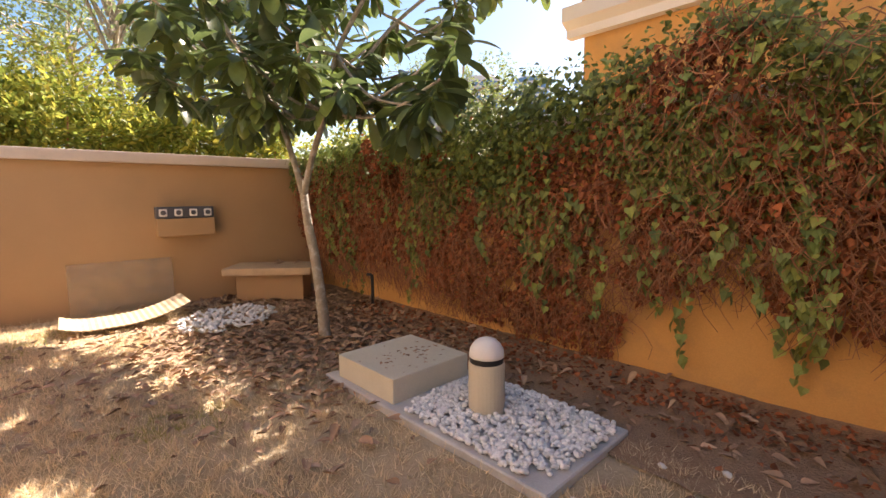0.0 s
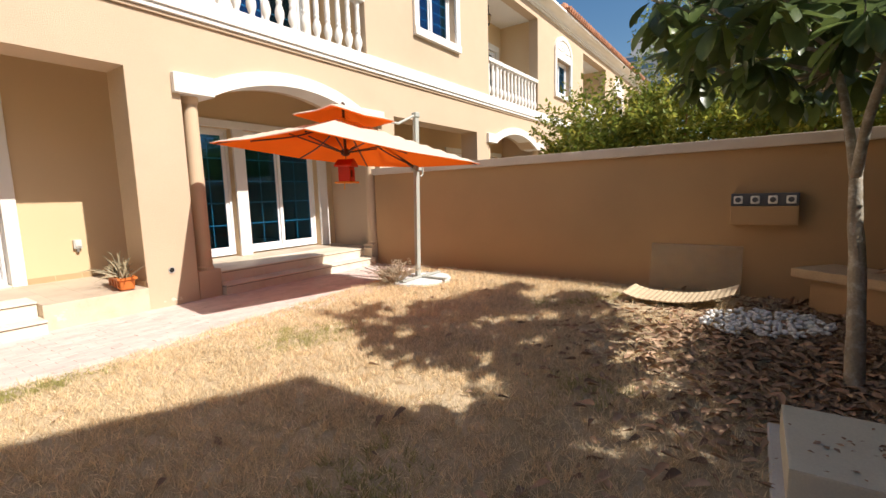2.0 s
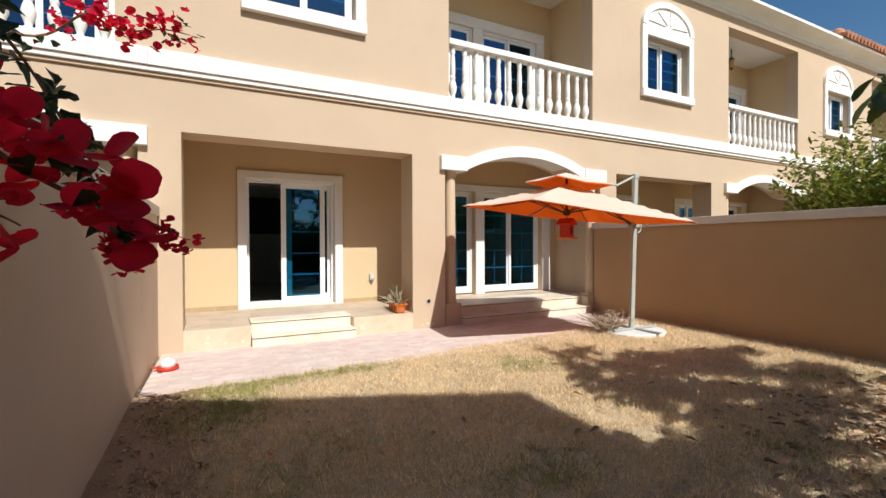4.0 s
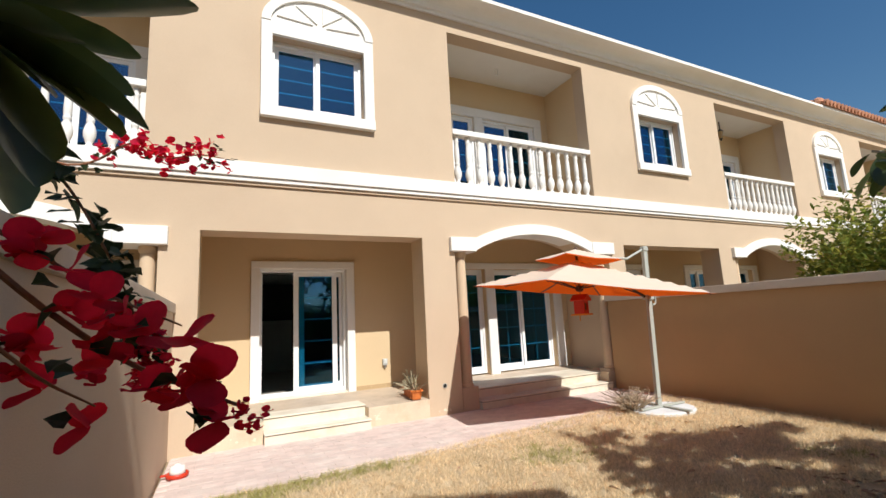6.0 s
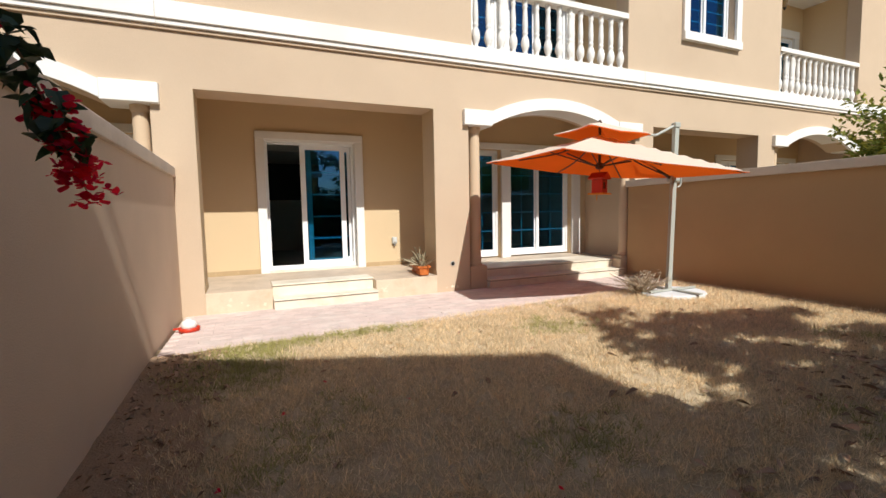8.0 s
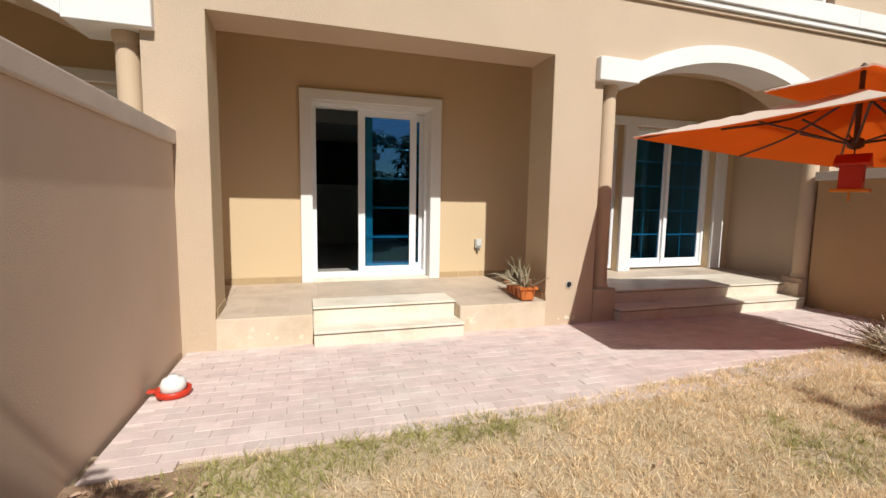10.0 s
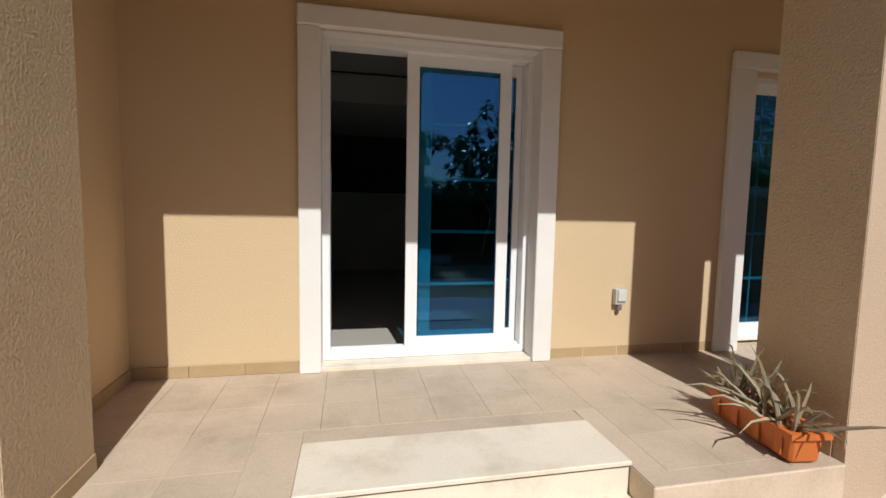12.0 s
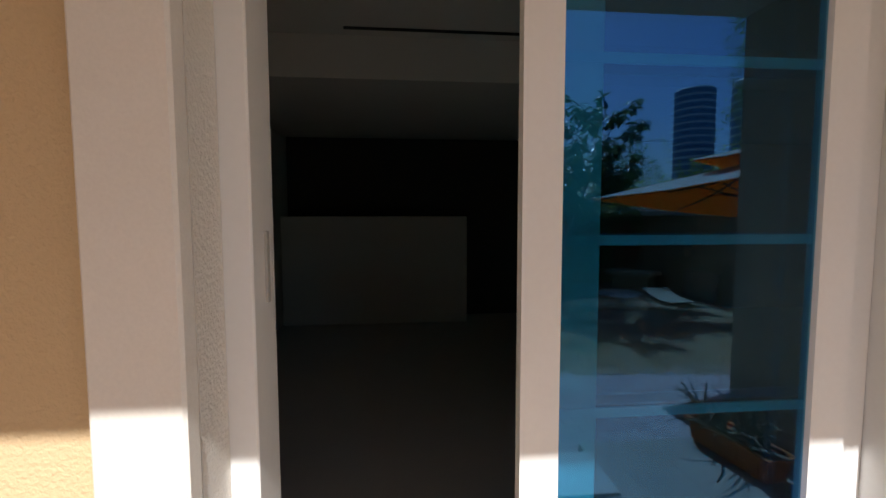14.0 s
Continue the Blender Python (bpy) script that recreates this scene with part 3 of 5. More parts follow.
for x0, x1 in ((1.302, 1.64), (-2.98, -2.318)):
    falling(structure("terrace_corner", boxm(x0, x1, LOW_BACK + 0.002, PIER_BACK - 0.003, -0.1, TERRACE, bevel=0.001), TILE, "worn beige terrace floor behind a pier", "terrace"))
for x0, x1 in ((1.297, 1.3015), (-2.3175, -2.313)):
    structure("pier_side_render", boxm(x0, x1, PIER_BACK + 0.002, F - 0.003, TERRACE + 0.03, 3.128), STUCCO_ROUGH, "coarse beige render on the inner side of a pier", "wall")
PEEL = material("peeled_plaster", (0.72, 0.62, 0.48), 0.9, 0.12, 8, 90, 0.5)


def peeled_patch(x, z, size, y):
    """A chip where the paint has come off, with a ragged outline."""
    n = 11
    pts = [(x + size * U0.uniform(0.45, 1.0) * math.cos(2 * math.pi * i / n), z + 0.7 * size * U0.uniform(0.4, 1.0) * math.sin(2 * math.pi * i / n)) for i in range(n)]
    return tagged(finish("peeled_patch", prism(pts, y - 0.001, y + U0.uniform(0.0015, 0.005)), PEEL), "pale chipped patch of peeled paint near the ground", "peeled paint", group="peeled patches", kind="structure")


U0 = random.Random(9)
for k in range(7):
    peeled_patch(U0.uniform(0.5, 1.2), U0.uniform(0.0, 0.2), U0.uniform(0.015, 0.05), F + 0.01)
for k in range(7):
    peeled_patch(U0.uniform(-1.5, -1.3), U0.uniform(0.02, 0.2), U0.uniform(0.02, 0.05), F + 0.01)
for k in range(5):
    peeled_patch(U0.uniform(-2.72, -2.5), U0.uniform(-0.02, 0.06), U0.uniform(0.015, 0.04), F)

# socket on the porch wall
socket = thing("outdoor_socket", "grey weatherproof wall socket with a closed lid", "socket")
part("back_box", boxm(-2.11, -2.01, BACK + 0.002, BACK + 0.055, 0.745, 0.875, bevel=0.008, seg=2), material("grey_plastic", (0.50, 0.50, 0.46), 0.45, 0.04), socket)
part("lid", boxm(-2.10, -2.025, BACK + 0.056, BACK + 0.07, 0.775, 0.868, bevel=0.006, seg=2), material("pale_plastic", (0.62, 0.62, 0.58), 0.4, 0.04), socket, "pale hinged lid")
part("gland", lathe([(0.022, 0), (0.022, 0.05)], 12, (-2.06, BACK + 0.03, 0.695)), material("dark_plastic", (0.18, 0.17, 0.15), 0.5, 0.05), socket)

# pipe end in the pier
pipe = thing("drain_pipe", "short grey plastic drain pipe end in the pier", "pipe")
ring = bmesh.new()
for r, y in ((0.045, 0.012),):
    a = [ring.verts.new((-2.63 + r * math.cos(t), F + y, 0.445 + r * math.sin(t))) for t in (2 * math.pi * i / 20 for i in range(20))]
    b = [ring.verts.new((-2.63 + 0.034 * math.cos(t), F + y, 0.445 + 0.034 * math.sin(t))) for t in (2 * math.pi * i / 20 for i in range(20))]
    c = [ring.verts.new((-2.63 + r * math.cos(t), F + 0.001, 0.445 + r * math.sin(t))) for t in (2 * math.pi * i / 20 for i in range(20))]
    for i in range(20):
        j = (i + 1) % 20
        ring.faces.new((a[i], a[j], b[j], b[i]))
        ring.faces.new((c[i], c[j], a[j], a[i]))
part("rim", ring, material("grey_pipe", (0.40, 0.38, 0.34), 0.5, 0.05), pipe)
# flat black disc: the shade inside the hollow pipe, as colour
part("bore", lathe([(0.034, 0), (0.034, 0.003)], 20), material("pipe_shade", (0.015, 0.015, 0.015), 0.9, 0.05), pipe, "black disc for the shade inside the bore").matrix_basis = pose(-2.63, F + 0.006, 0.445, 90)

# balcony lanterns
BLACK = material("black_metal", (0.02, 0.02, 0.02), 0.45, 0.1, spec=0.5)
LAMP_GLASS = material("amber_glass", (0.45, 0.30, 0.14), 0.25, 0.05)
lantern = thing("hanging_lantern", "small black hanging lantern on a balcony ceiling", "lantern", at=(-13.45, -5.5, 0))
part("rod", boxm(-0.012, 0.012, -0.012, 0.012, 7.25, 7.51), BLACK, lantern)
part("cap", lathe([(0.10, 7.17), (0.09, 7.20), (0.02, 7.26)], 8), BLACK, lantern)
part("body", lathe([(0.05, 6.93), (0.085, 7.17)], 6), LAMP_GLASS, lantern, "amber glass body")
part("finial", lathe([(0.012, 6.86), (0.05, 6.93)], 8), BLACK, lantern)
fix = thing("ceiling_fitting", "bare lamp fitting on a balcony ceiling", "lamp", at=(-4.84, -5.5, 0))
part("stem", lathe([(0.03, 7.35), (0.03, 7.51)], 8), UPVC, fix)
# ---- the garden ----
ground = bmesh.new()
bmesh.ops.create_grid(ground, x_segments=4, y_segments=4, size=1500)
for v in ground.verts:
    v.co.z = -0.095
structure("ground", ground, GROUND, "sandy ground round the houses", "ground")
lawn = bmesh.new()
bmesh.ops.create_grid(lawn, x_segments=90, y_segments=70, size=1)
for v in lawn.verts:
    x, y = -2.4 + v.co.x * 4.35, 0.6 + v.co.y * 3.35
    v.co = Vector((x, y, -0.006 + 0.016 * noise.noise(Vector((x * 1.3, y * 1.3, 0))) + 0.006 * noise.noise(Vector((x * 7, y * 7, 3)))))
structure("lawn_soil", lawn, THATCH, "straw thatch under the dry lawn", "ground", smooth=True)
earth = bmesh.new()
bmesh.ops.create_grid(earth, x_segments=90, y_segments=24, size=1)
for v in earth.verts:
    x, y = -2.4 + v.co.x * 4.35, 3.35 + v.co.y * 0.65
    y = y + (0.25 * noise.noise(Vector((x * 0.9, 3, 0))) - 0.55 * max(0.0, min(1.0, (-x - 2.6) / 1.5))) * max(0.0, -v.co.y)
    v.co = Vector((x, y, 0.012 + 0.03 * max(0.0, v.co.y) + 0.016 * noise.noise(Vector((x * 1.3, y * 1.3, 0))) + 0.008 * noise.noise(Vector((x * 7, y * 7, 3)))))
structure("soil_bed", earth, SOIL, "bare brown soil along the back wall", "ground", smooth=True)
path_soil = bmesh.new()
bmesh.ops.create_grid(path_soil, x_segments=12, y_segments=60, size=1)
for v in path_soil.verts:
    x, y = 1.34 + v.co.x * 0.32, -0.1 + v.co.y * 2.36
    x += 0.12 * noise.noise(Vector((y * 1.4, 5, 0))) * max(0.0, -v.co.x)
    v.co = Vector((x, y, 0.012 + 0.012 * noise.noise(Vector((x * 5, y * 5, 3)))))
structure("soil_strip", path_soil, SOIL, "bare brown soil along the side wall", "ground", smooth=True)

WALL_TURN = math.degrees(math.atan2(0.055, 1))


def garden_wall(name, length, label, mat, top=2.04, half=0.11):
    """A wall along y with an overhanging cap."""
    w = thing(name, label, "garden wall", kind="structure")
    part("wall_body", boxm(-half, half, 0, length, -0.1, top - 0.13, bevel=0.004), mat, w)
    part("cap", boxm(-0.19, 0.19, -0.0, length, top - 0.13, top, bevel=0.012, seg=2), CAP_PAINT, w, "pale painted coping")
    return w


side = garden_wall("wall_side", 9.6, "beige rendered garden wall with a pale coping", SIDE_WALL, half=0.158)
side.matrix_basis = pose(1.76, F + 0.004, 0)
other = garden_wall("wall_barbecue", 9.0, "tan rendered garden wall with a pale coping", GARDEN_WALL, 1.957)
other.matrix_basis = pose(-6.90, F + 0.004, 0, 0, 0, -WALL_TURN)
BACK_Y = 3.92
back = thing("wall_back", "orange rendered garden wall overgrown with vines", "garden wall", kind="structure")
part("wall_body", boxm(-8.5, 2.4, BACK_Y, BACK_Y + 0.22, -0.1, 1.9), ORANGE_WALL, back)
part("cap", boxm(-8.5, 2.4, BACK_Y - 0.08, BACK_Y + 0.30, 1.902, 2.04, bevel=0.012), CAP_PAINT, back)

# the house over the back wall
nb = thing("neighbour_house", "orange rendered house behind the garden wall", "house")
part("wall", boxm(-2.29, 9, 4.95, 5.6, -0.1, 3.05), ORANGE_WALL, nb)
part("cornice", prism([(4.95, 3.02), (4.85, 3.02), (4.85, 3.10), (4.75, 3.16), (4.75, 3.30), (4.95, 3.30)], -2.44, 9, axis="x"), WHITE_PAINT, nb, "white cornice")
part("wall", boxm(-2.2, 9, 5.25, 12, -0.1, 6.3), ORANGE_WALL, nb)
gable = [(-2.35, 6.25), (3.4, 8.95), (9.2, 6.25)]
part("roof", prism(gable, 5.15, 12.2), ROOF_TILE, nb, "clay tiled gable roof")
part("roof", prism([(4.95, 3.3), (5.25, 3.3), (5.25, 4.2)], -2.35, 9, axis="x"), ORANGE_WALL, nb)

# clay tiles on the far end of the row
far_roof = thing("tiled_roof", "clay tiled roof edge on the far houses", "roof", kind="structure")
part("slope", prism([(F + 0.50, 8.175), (F + 0.50, 8.25), (-9.0, 9.9), (-9.0, 9.8)], -33.5, -17.3, axis="x"), ROOF_TILE, far_roof)
barrel = bmesh.new()
for k in range(64):
    x = -17.4 - 0.25 * k
    tube([(x, F + 0.56, 8.26), (x, F - 1.2, 8.26 + 1.76 * 0.37)], 0.085, 8, barrel)
part("tile_rows", barrel, ROOF_TILE, far_roof)
tagged(far_roof.children[-1], kind="stuff")
part("ridge_end", lathe([(0.10, 0), (0.18, 0.06), (0.16, 0.18), (0.05, 0.26)], 12, (-17.35, F + 0.3, 8.24)), ROOF_TILE, far_roof)
# ---- foliage helpers ----
def stamp(template, poses):
    """Many copies of a small template (verts, faces) in one mesh."""
    tv = np.array(template[0], dtype=float)
    tf = template[1]
    n = len(tv)
    verts = []
    faces = []
    for i, m in enumerate(poses):
        a = np.array(m)
        verts.append(tv @ a[:3, :3].T + a[:3, 3])
        o = i * n
        faces.extend(tuple(k + o for k in f) for f in tf)
    return np.concatenate(verts).tolist(), faces


IVY = ([(0, 0, 0), (0.42, -0.06, 0.05), (0.5, 0.28, 0.1), (0.24, 0.66, 0.04), (0, 1, -0.12), (-0.24, 0.66, 0.04), (-0.5, 0.28, 0.1), (-0.42, -0.06, 0.05), (0, 0.4, -0.02)],
       [(0, 1, 2, 8), (8, 2, 3), (8, 3, 4), (8, 4, 5), (8, 5, 6), (0, 8, 6, 7)])
SMALL = ([(0, 0, 0), (0.26, 0.4, 0.06), (0, 1, -0.1), (-0.26, 0.4, 0.06)], [(0, 1, 2), (0, 2, 3)])
BLADE = ([(-0.5, 0, 0), (0.5, 0, 0), (0.0, 0.15, 1)], [(0, 1, 2)])


def long_leaf(droop=0.25, fold=0.12, widths=((0.0, 0.03), (0.12, 0.10), (0.3, 0.24), (0.5, 0.36), (0.7, 0.42), (0.86, 0.35), (0.96, 0.18), (1.0, 0.03)), curl=0.0):
    v, f = [], []
    for t, w in widths:
        z = -droop * t * t
        v += [(-w / 2, t, z + fold * w + curl * w * w * 3), (0, t, z), (w / 2, t, z + fold * w + curl * w * w * 3)]
    for i in range(len(widths) - 1):
        a, b = 3 * i, 3 * i + 3
        f += [(a, a + 1, b + 1, b), (a + 1, a + 2, b + 2, b + 1)]
    return v, f


def aim(at, way, size, roll=0.0):
    """A pose that lays a leaf's length (its y) along way."""
    y = Vector(way).normalized()
    x = y.cross(Vector((0, 0, 1)))
    x = x.normalized() if x.length > 0.01 else Vector((1, 0, 0))
    z = x.cross(y)
    m = Matrix((x, y, z)).transposed().to_4x4()
    return Matrix.Translation(at) @ m @ Matrix.Rotation(roll, 4, "Y") @ Matrix.Scale(size, 4)


def spread(poses, template, name, mat, parent=None, label="", category="", kind="", smooth=False):
    v, f = stamp(template, poses)
    ob = new(name, quads_mesh(name, v, f, mat, smooth))
    if parent is not None:
        ob.parent = parent
    return tagged(ob, label, category, kind=kind)


rnd = random.Random(4)
U = rnd.uniform


def any_way(zlo=-1.0, zhi=1.0):
    a, z = U(0, 2 * math.pi), U(zlo, zhi)
    r = math.sqrt(max(0.0, 1 - min(abs(z), 1) ** 2))
    return Vector((r * math.cos(a), r * math.sin(a), z))


VINE_GREEN = material("vine_leaf", (0.19, 0.26, 0.08), 0.5, 0.15, 3, 40, 0.0, spec=0.4, second=(0.34, 0.35, 0.08), island=0.40, hue=(0.3, 1.3), translucent=0.25)
VINE_DRY = material("dry_vine_leaf", (0.39, 0.135, 0.06), 0.85, 0.2, 3, 40, 0.0, spec=0.15, second=(0.24, 0.095, 0.05), island=0.45, hue=(0.2, 1.1), translucent=0.2)
VINE_STEM = material("vine_stem", (0.36, 0.17, 0.09), 0.85, 0.2, 6, 60, 0.2, island=0.3)
PLUM_LEAF = material("plumeria_leaf", (0.115, 0.165, 0.065), 0.3, 0.12, 6, 30, 0.0, spec=0.55, second=(0.21, 0.28, 0.06), island=0.3, hue=(0.4, 1.3), translucent=0.36)
PLUM_BARK = material("plumeria_bark", (0.33, 0.28, 0.21), 0.85, 0.25, 9, 60, 0.6, second=(0.55, 0.52, 0.46), patch=0.9, patch_scale=16.0, depth=0.008)
SHRUB_LEAF = material("shrub_leaf", (0.23, 0.29, 0.06), 0.55, 0.15, 2, 30, 0.0, spec=0.4, second=(0.55, 0.46, 0.09), island=0.40, hue=(0.3, 1.25), translucent=0.5)
FEATHER_LEAF = material("feathery_leaf", (0.22, 0.30, 0.13), 0.6, 0.15, 2, 30, 0.0, spec=0.3, second=(0.25, 0.30, 0.13), island=0.3, hue=(0.3, 1.2), translucent=0.4)
BRACT = material("bougainvillea_bract", (0.82, 0.022, 0.05), 0.6, 0.12, 9, 60, 0.1, spec=0.2, second=(0.62, 0.018, 0.075), island=0.25, hue=(0.2, 1.2), translucent=0.55)
BOUG_LEAF = material("bougainvillea_leaf", (0.05, 0.085, 0.035), 0.5, 0.12, 9, 60, 0.05, island=0.3, translucent=0.15)
FALLEN = material("fallen_leaf", (0.36, 0.225, 0.145), 0.9, 0.2, 5, 40, 0.1, spec=0.1, second=(0.49, 0.345, 0.235), island=0.40, hue=(0.3, 1.4))
TWIG = material("dry_twig", (0.42, 0.33, 0.23), 0.85, 0.2, 8, 60, 0.2, island=0.25)


# ---- the vine on the back wall ----
TOP = [(-6.4, 2.0), (-5.0, 2.1), (-4.0, 2.15), (-3.0, 2.2), (-2.0, 2.27), (-1.4, 2.28), (-0.95, 2.35), (-0.5, 2.52), (-0.15, 2.28), (0.2, 2.08), (1.4, 2.0), (2.2, 2.0)]
LOW = [(-6.4, 0.6), (-5.2, 0.45), (-4.6, 0.55), (-3.8, 0.5), (-3.0, 0.2), (-2.4, 0.1), (-1.9, 0.04), (-1.4, 0.04), (-1.15, 0.55), (-0.5, 0.82), (-0.15, 0.6), (0.5, 0.6), (2.2, 0.5)]


def between(table, x):
    return float(np.interp(x, [a for a, _ in table], [b for _, b in table]))


def vine_depth(x, z):
    """How far the growth stands out of the wall."""
    h = max(0.0, min(1.0, (z - 0.3) / 1.9))
    return 0.06 + 0.42 * h ** 0.8 + 0.16 * noise.noise(Vector((x * 1.4, z * 1.8, 2))) * h + 0.08 * noise.noise(Vector((x * 4, z * 4, 7)))


vine = thing("climbing_vine", "dense climbing vine, green above and dry red-brown below", "vine", at=(0, 0, 0))
green, dry, stems = [], [], bmesh.new()
for i in range(52000):
    x = U(-6.3, 2.1)
    top, low = between(TOP, x) + 0.10 * noise.noise(Vector((x * 5, 0, 0))), between(LOW, x) + 0.22 * noise.noise(Vector((x * 6, 9, 0)))
    z = low + (top - low) * rnd.random() ** 0.85
    k = (z - low) / (top - low)
    d = max(0.03, vine_depth(x, z) * U(0.55, 1.06))
    if k > 0.93:
        d = U(-0.5, 1.0) * vine_depth(x, z)
    if noise.noise(Vector((x * 2.6, z * 2.6, 5))) < -0.42 and k < 0.55:
        continue
    greenness = 0.03 + 0.98 * k + 0.5 * noise.noise(Vector((x * 1.1, z * 1.6, 21))) + 0.42 * noise.noise(Vector((x * 6, z * 1.1, 31)))
    at = Vector((x, BACK_Y - d, z))
    way = Vector((U(-0.6, 0.6), -0.5 + U(-0.5, 0.3), -0.9 + U(-0.5, 0.9)))
    if greenness > 0.62 + U(-0.2, 0.2):
        green.append(aim(at, way, U(0.034, 0.068), U(-0.9, 0.9)))
    else:
        dry.append(aim(at, way, U(0.022, 0.055), U(-1.4, 1.4)))
for i in range(46):  # hanging green strands
    x = U(-5.8, 1.8)
    z0 = U(0.9, 1.7)
    length = U(0.4, 1.0)
    for k in range(26):
        t = k / 25
        z = z0 - length * t
        if z < 0.12:
            break
        at = Vector((x + 0.05 * math.sin(7 * t + i) + U(-0.04, 0.04), BACK_Y - vine_depth(x, z) - U(0, 0.06), z))
        green.append(aim(at, (U(-0.6, 0.6), U(-0.8, 0.0), -1), U(0.045, 0.085), U(-0.8, 0.8)))
for i in range(1500):  # wispy shoots over the top
    x = U(-4.5, 2.0)
    z = between(TOP, x) + abs(rnd.gauss(0, 0.07)) + 0.02
    green.append(aim((x, BACK_Y - U(-0.3, 0.4), z), any_way(-0.3, 1), U(0.025, 0.05), U(-1, 1)))
spread(green, IVY, "leaves", VINE_GREEN, vine, "green heart-shaped leaves", kind="stuff")
spread(dry, IVY, "dry_leaves", VINE_DRY, vine, "dry red-brown leaves", kind="stuff")
for i in range(5200):
    x = U(-6.2, 2.0)
    z = between(LOW, x) + rnd.random() ** 1.5 * 1.5 - (0.08 if x < -1.3 else -0.16)
    p = Vector((x, BACK_Y - vine_depth(x, z) * U(0.7, 1.12) - 0.01, z))
    pts = [p]
    for k in range(4):
        p = p + Vector((U(-0.09, 0.09), U(-0.03, 0.03), U(-0.13, 0.02)))
        p.y = min(p.y, BACK_Y - 0.015)
        pts.append(p)
    if min(q.z for q in pts) > 0.03:
        tube(pts, [0.004, 0.0035, 0.003, 0.0025, 0.002], 3, stems)
tagged(part("stem_tangle", stems, VINE_STEM, vine, "tangle of dry stems"), kind="stuff")

# ---- the plumeria ----
plum = thing("plumeria_tree", "plumeria tree with forked grey trunk and big leaves", "tree", at=(0, 0, 0))
trunk = [(-3.67, 2.59, -0.05), (-3.70, 2.58, 0.35), (-3.78, 2.57, 0.8), (-3.86, 2.55, 1.15), (-3.90, 2.54, 1.44)]
part("trunk", tube(curve_line(trunk, 5), [0.058 - 0.0011 * i for i in range(21)], 12, wobble=0.06), PLUM_BARK, plum, smooth=True)
FORKS = [
    [(-3.90, 2.54, 1.40), (-4.0, 2.50, 1.75), (-4.15, 2.42, 2.2), (-4.3, 2.2, 2.7), (-4.5, 2.0, 3.2)],
    [(-3.90, 2.54, 1.40), (-3.72, 2.55, 1.75), (-3.52, 2.6, 2.15), (-3.3, 2.6, 2.6), (-3.0, 2.7, 3.0)],
    [(-4.13, 2.43, 2.12), (-4.05, 2.55, 2.4), (-3.98, 2.68, 2.7), (-3.9, 2.75, 3.1), (-3.9, 2.7, 3.7)],
    [(-4.28, 2.22, 2.66), (-4.6, 2.5, 3.2), (-5.0, 2.9, 3.7), (-5.3, 3.3, 4.2)],
    [(-3.50, 2.6, 2.18), (-3.35, 2.85, 2.55), (-3.2, 3.2, 3.0), (-2.9, 3.6, 3.4), (-2.6, 4.0, 3.8)],
]
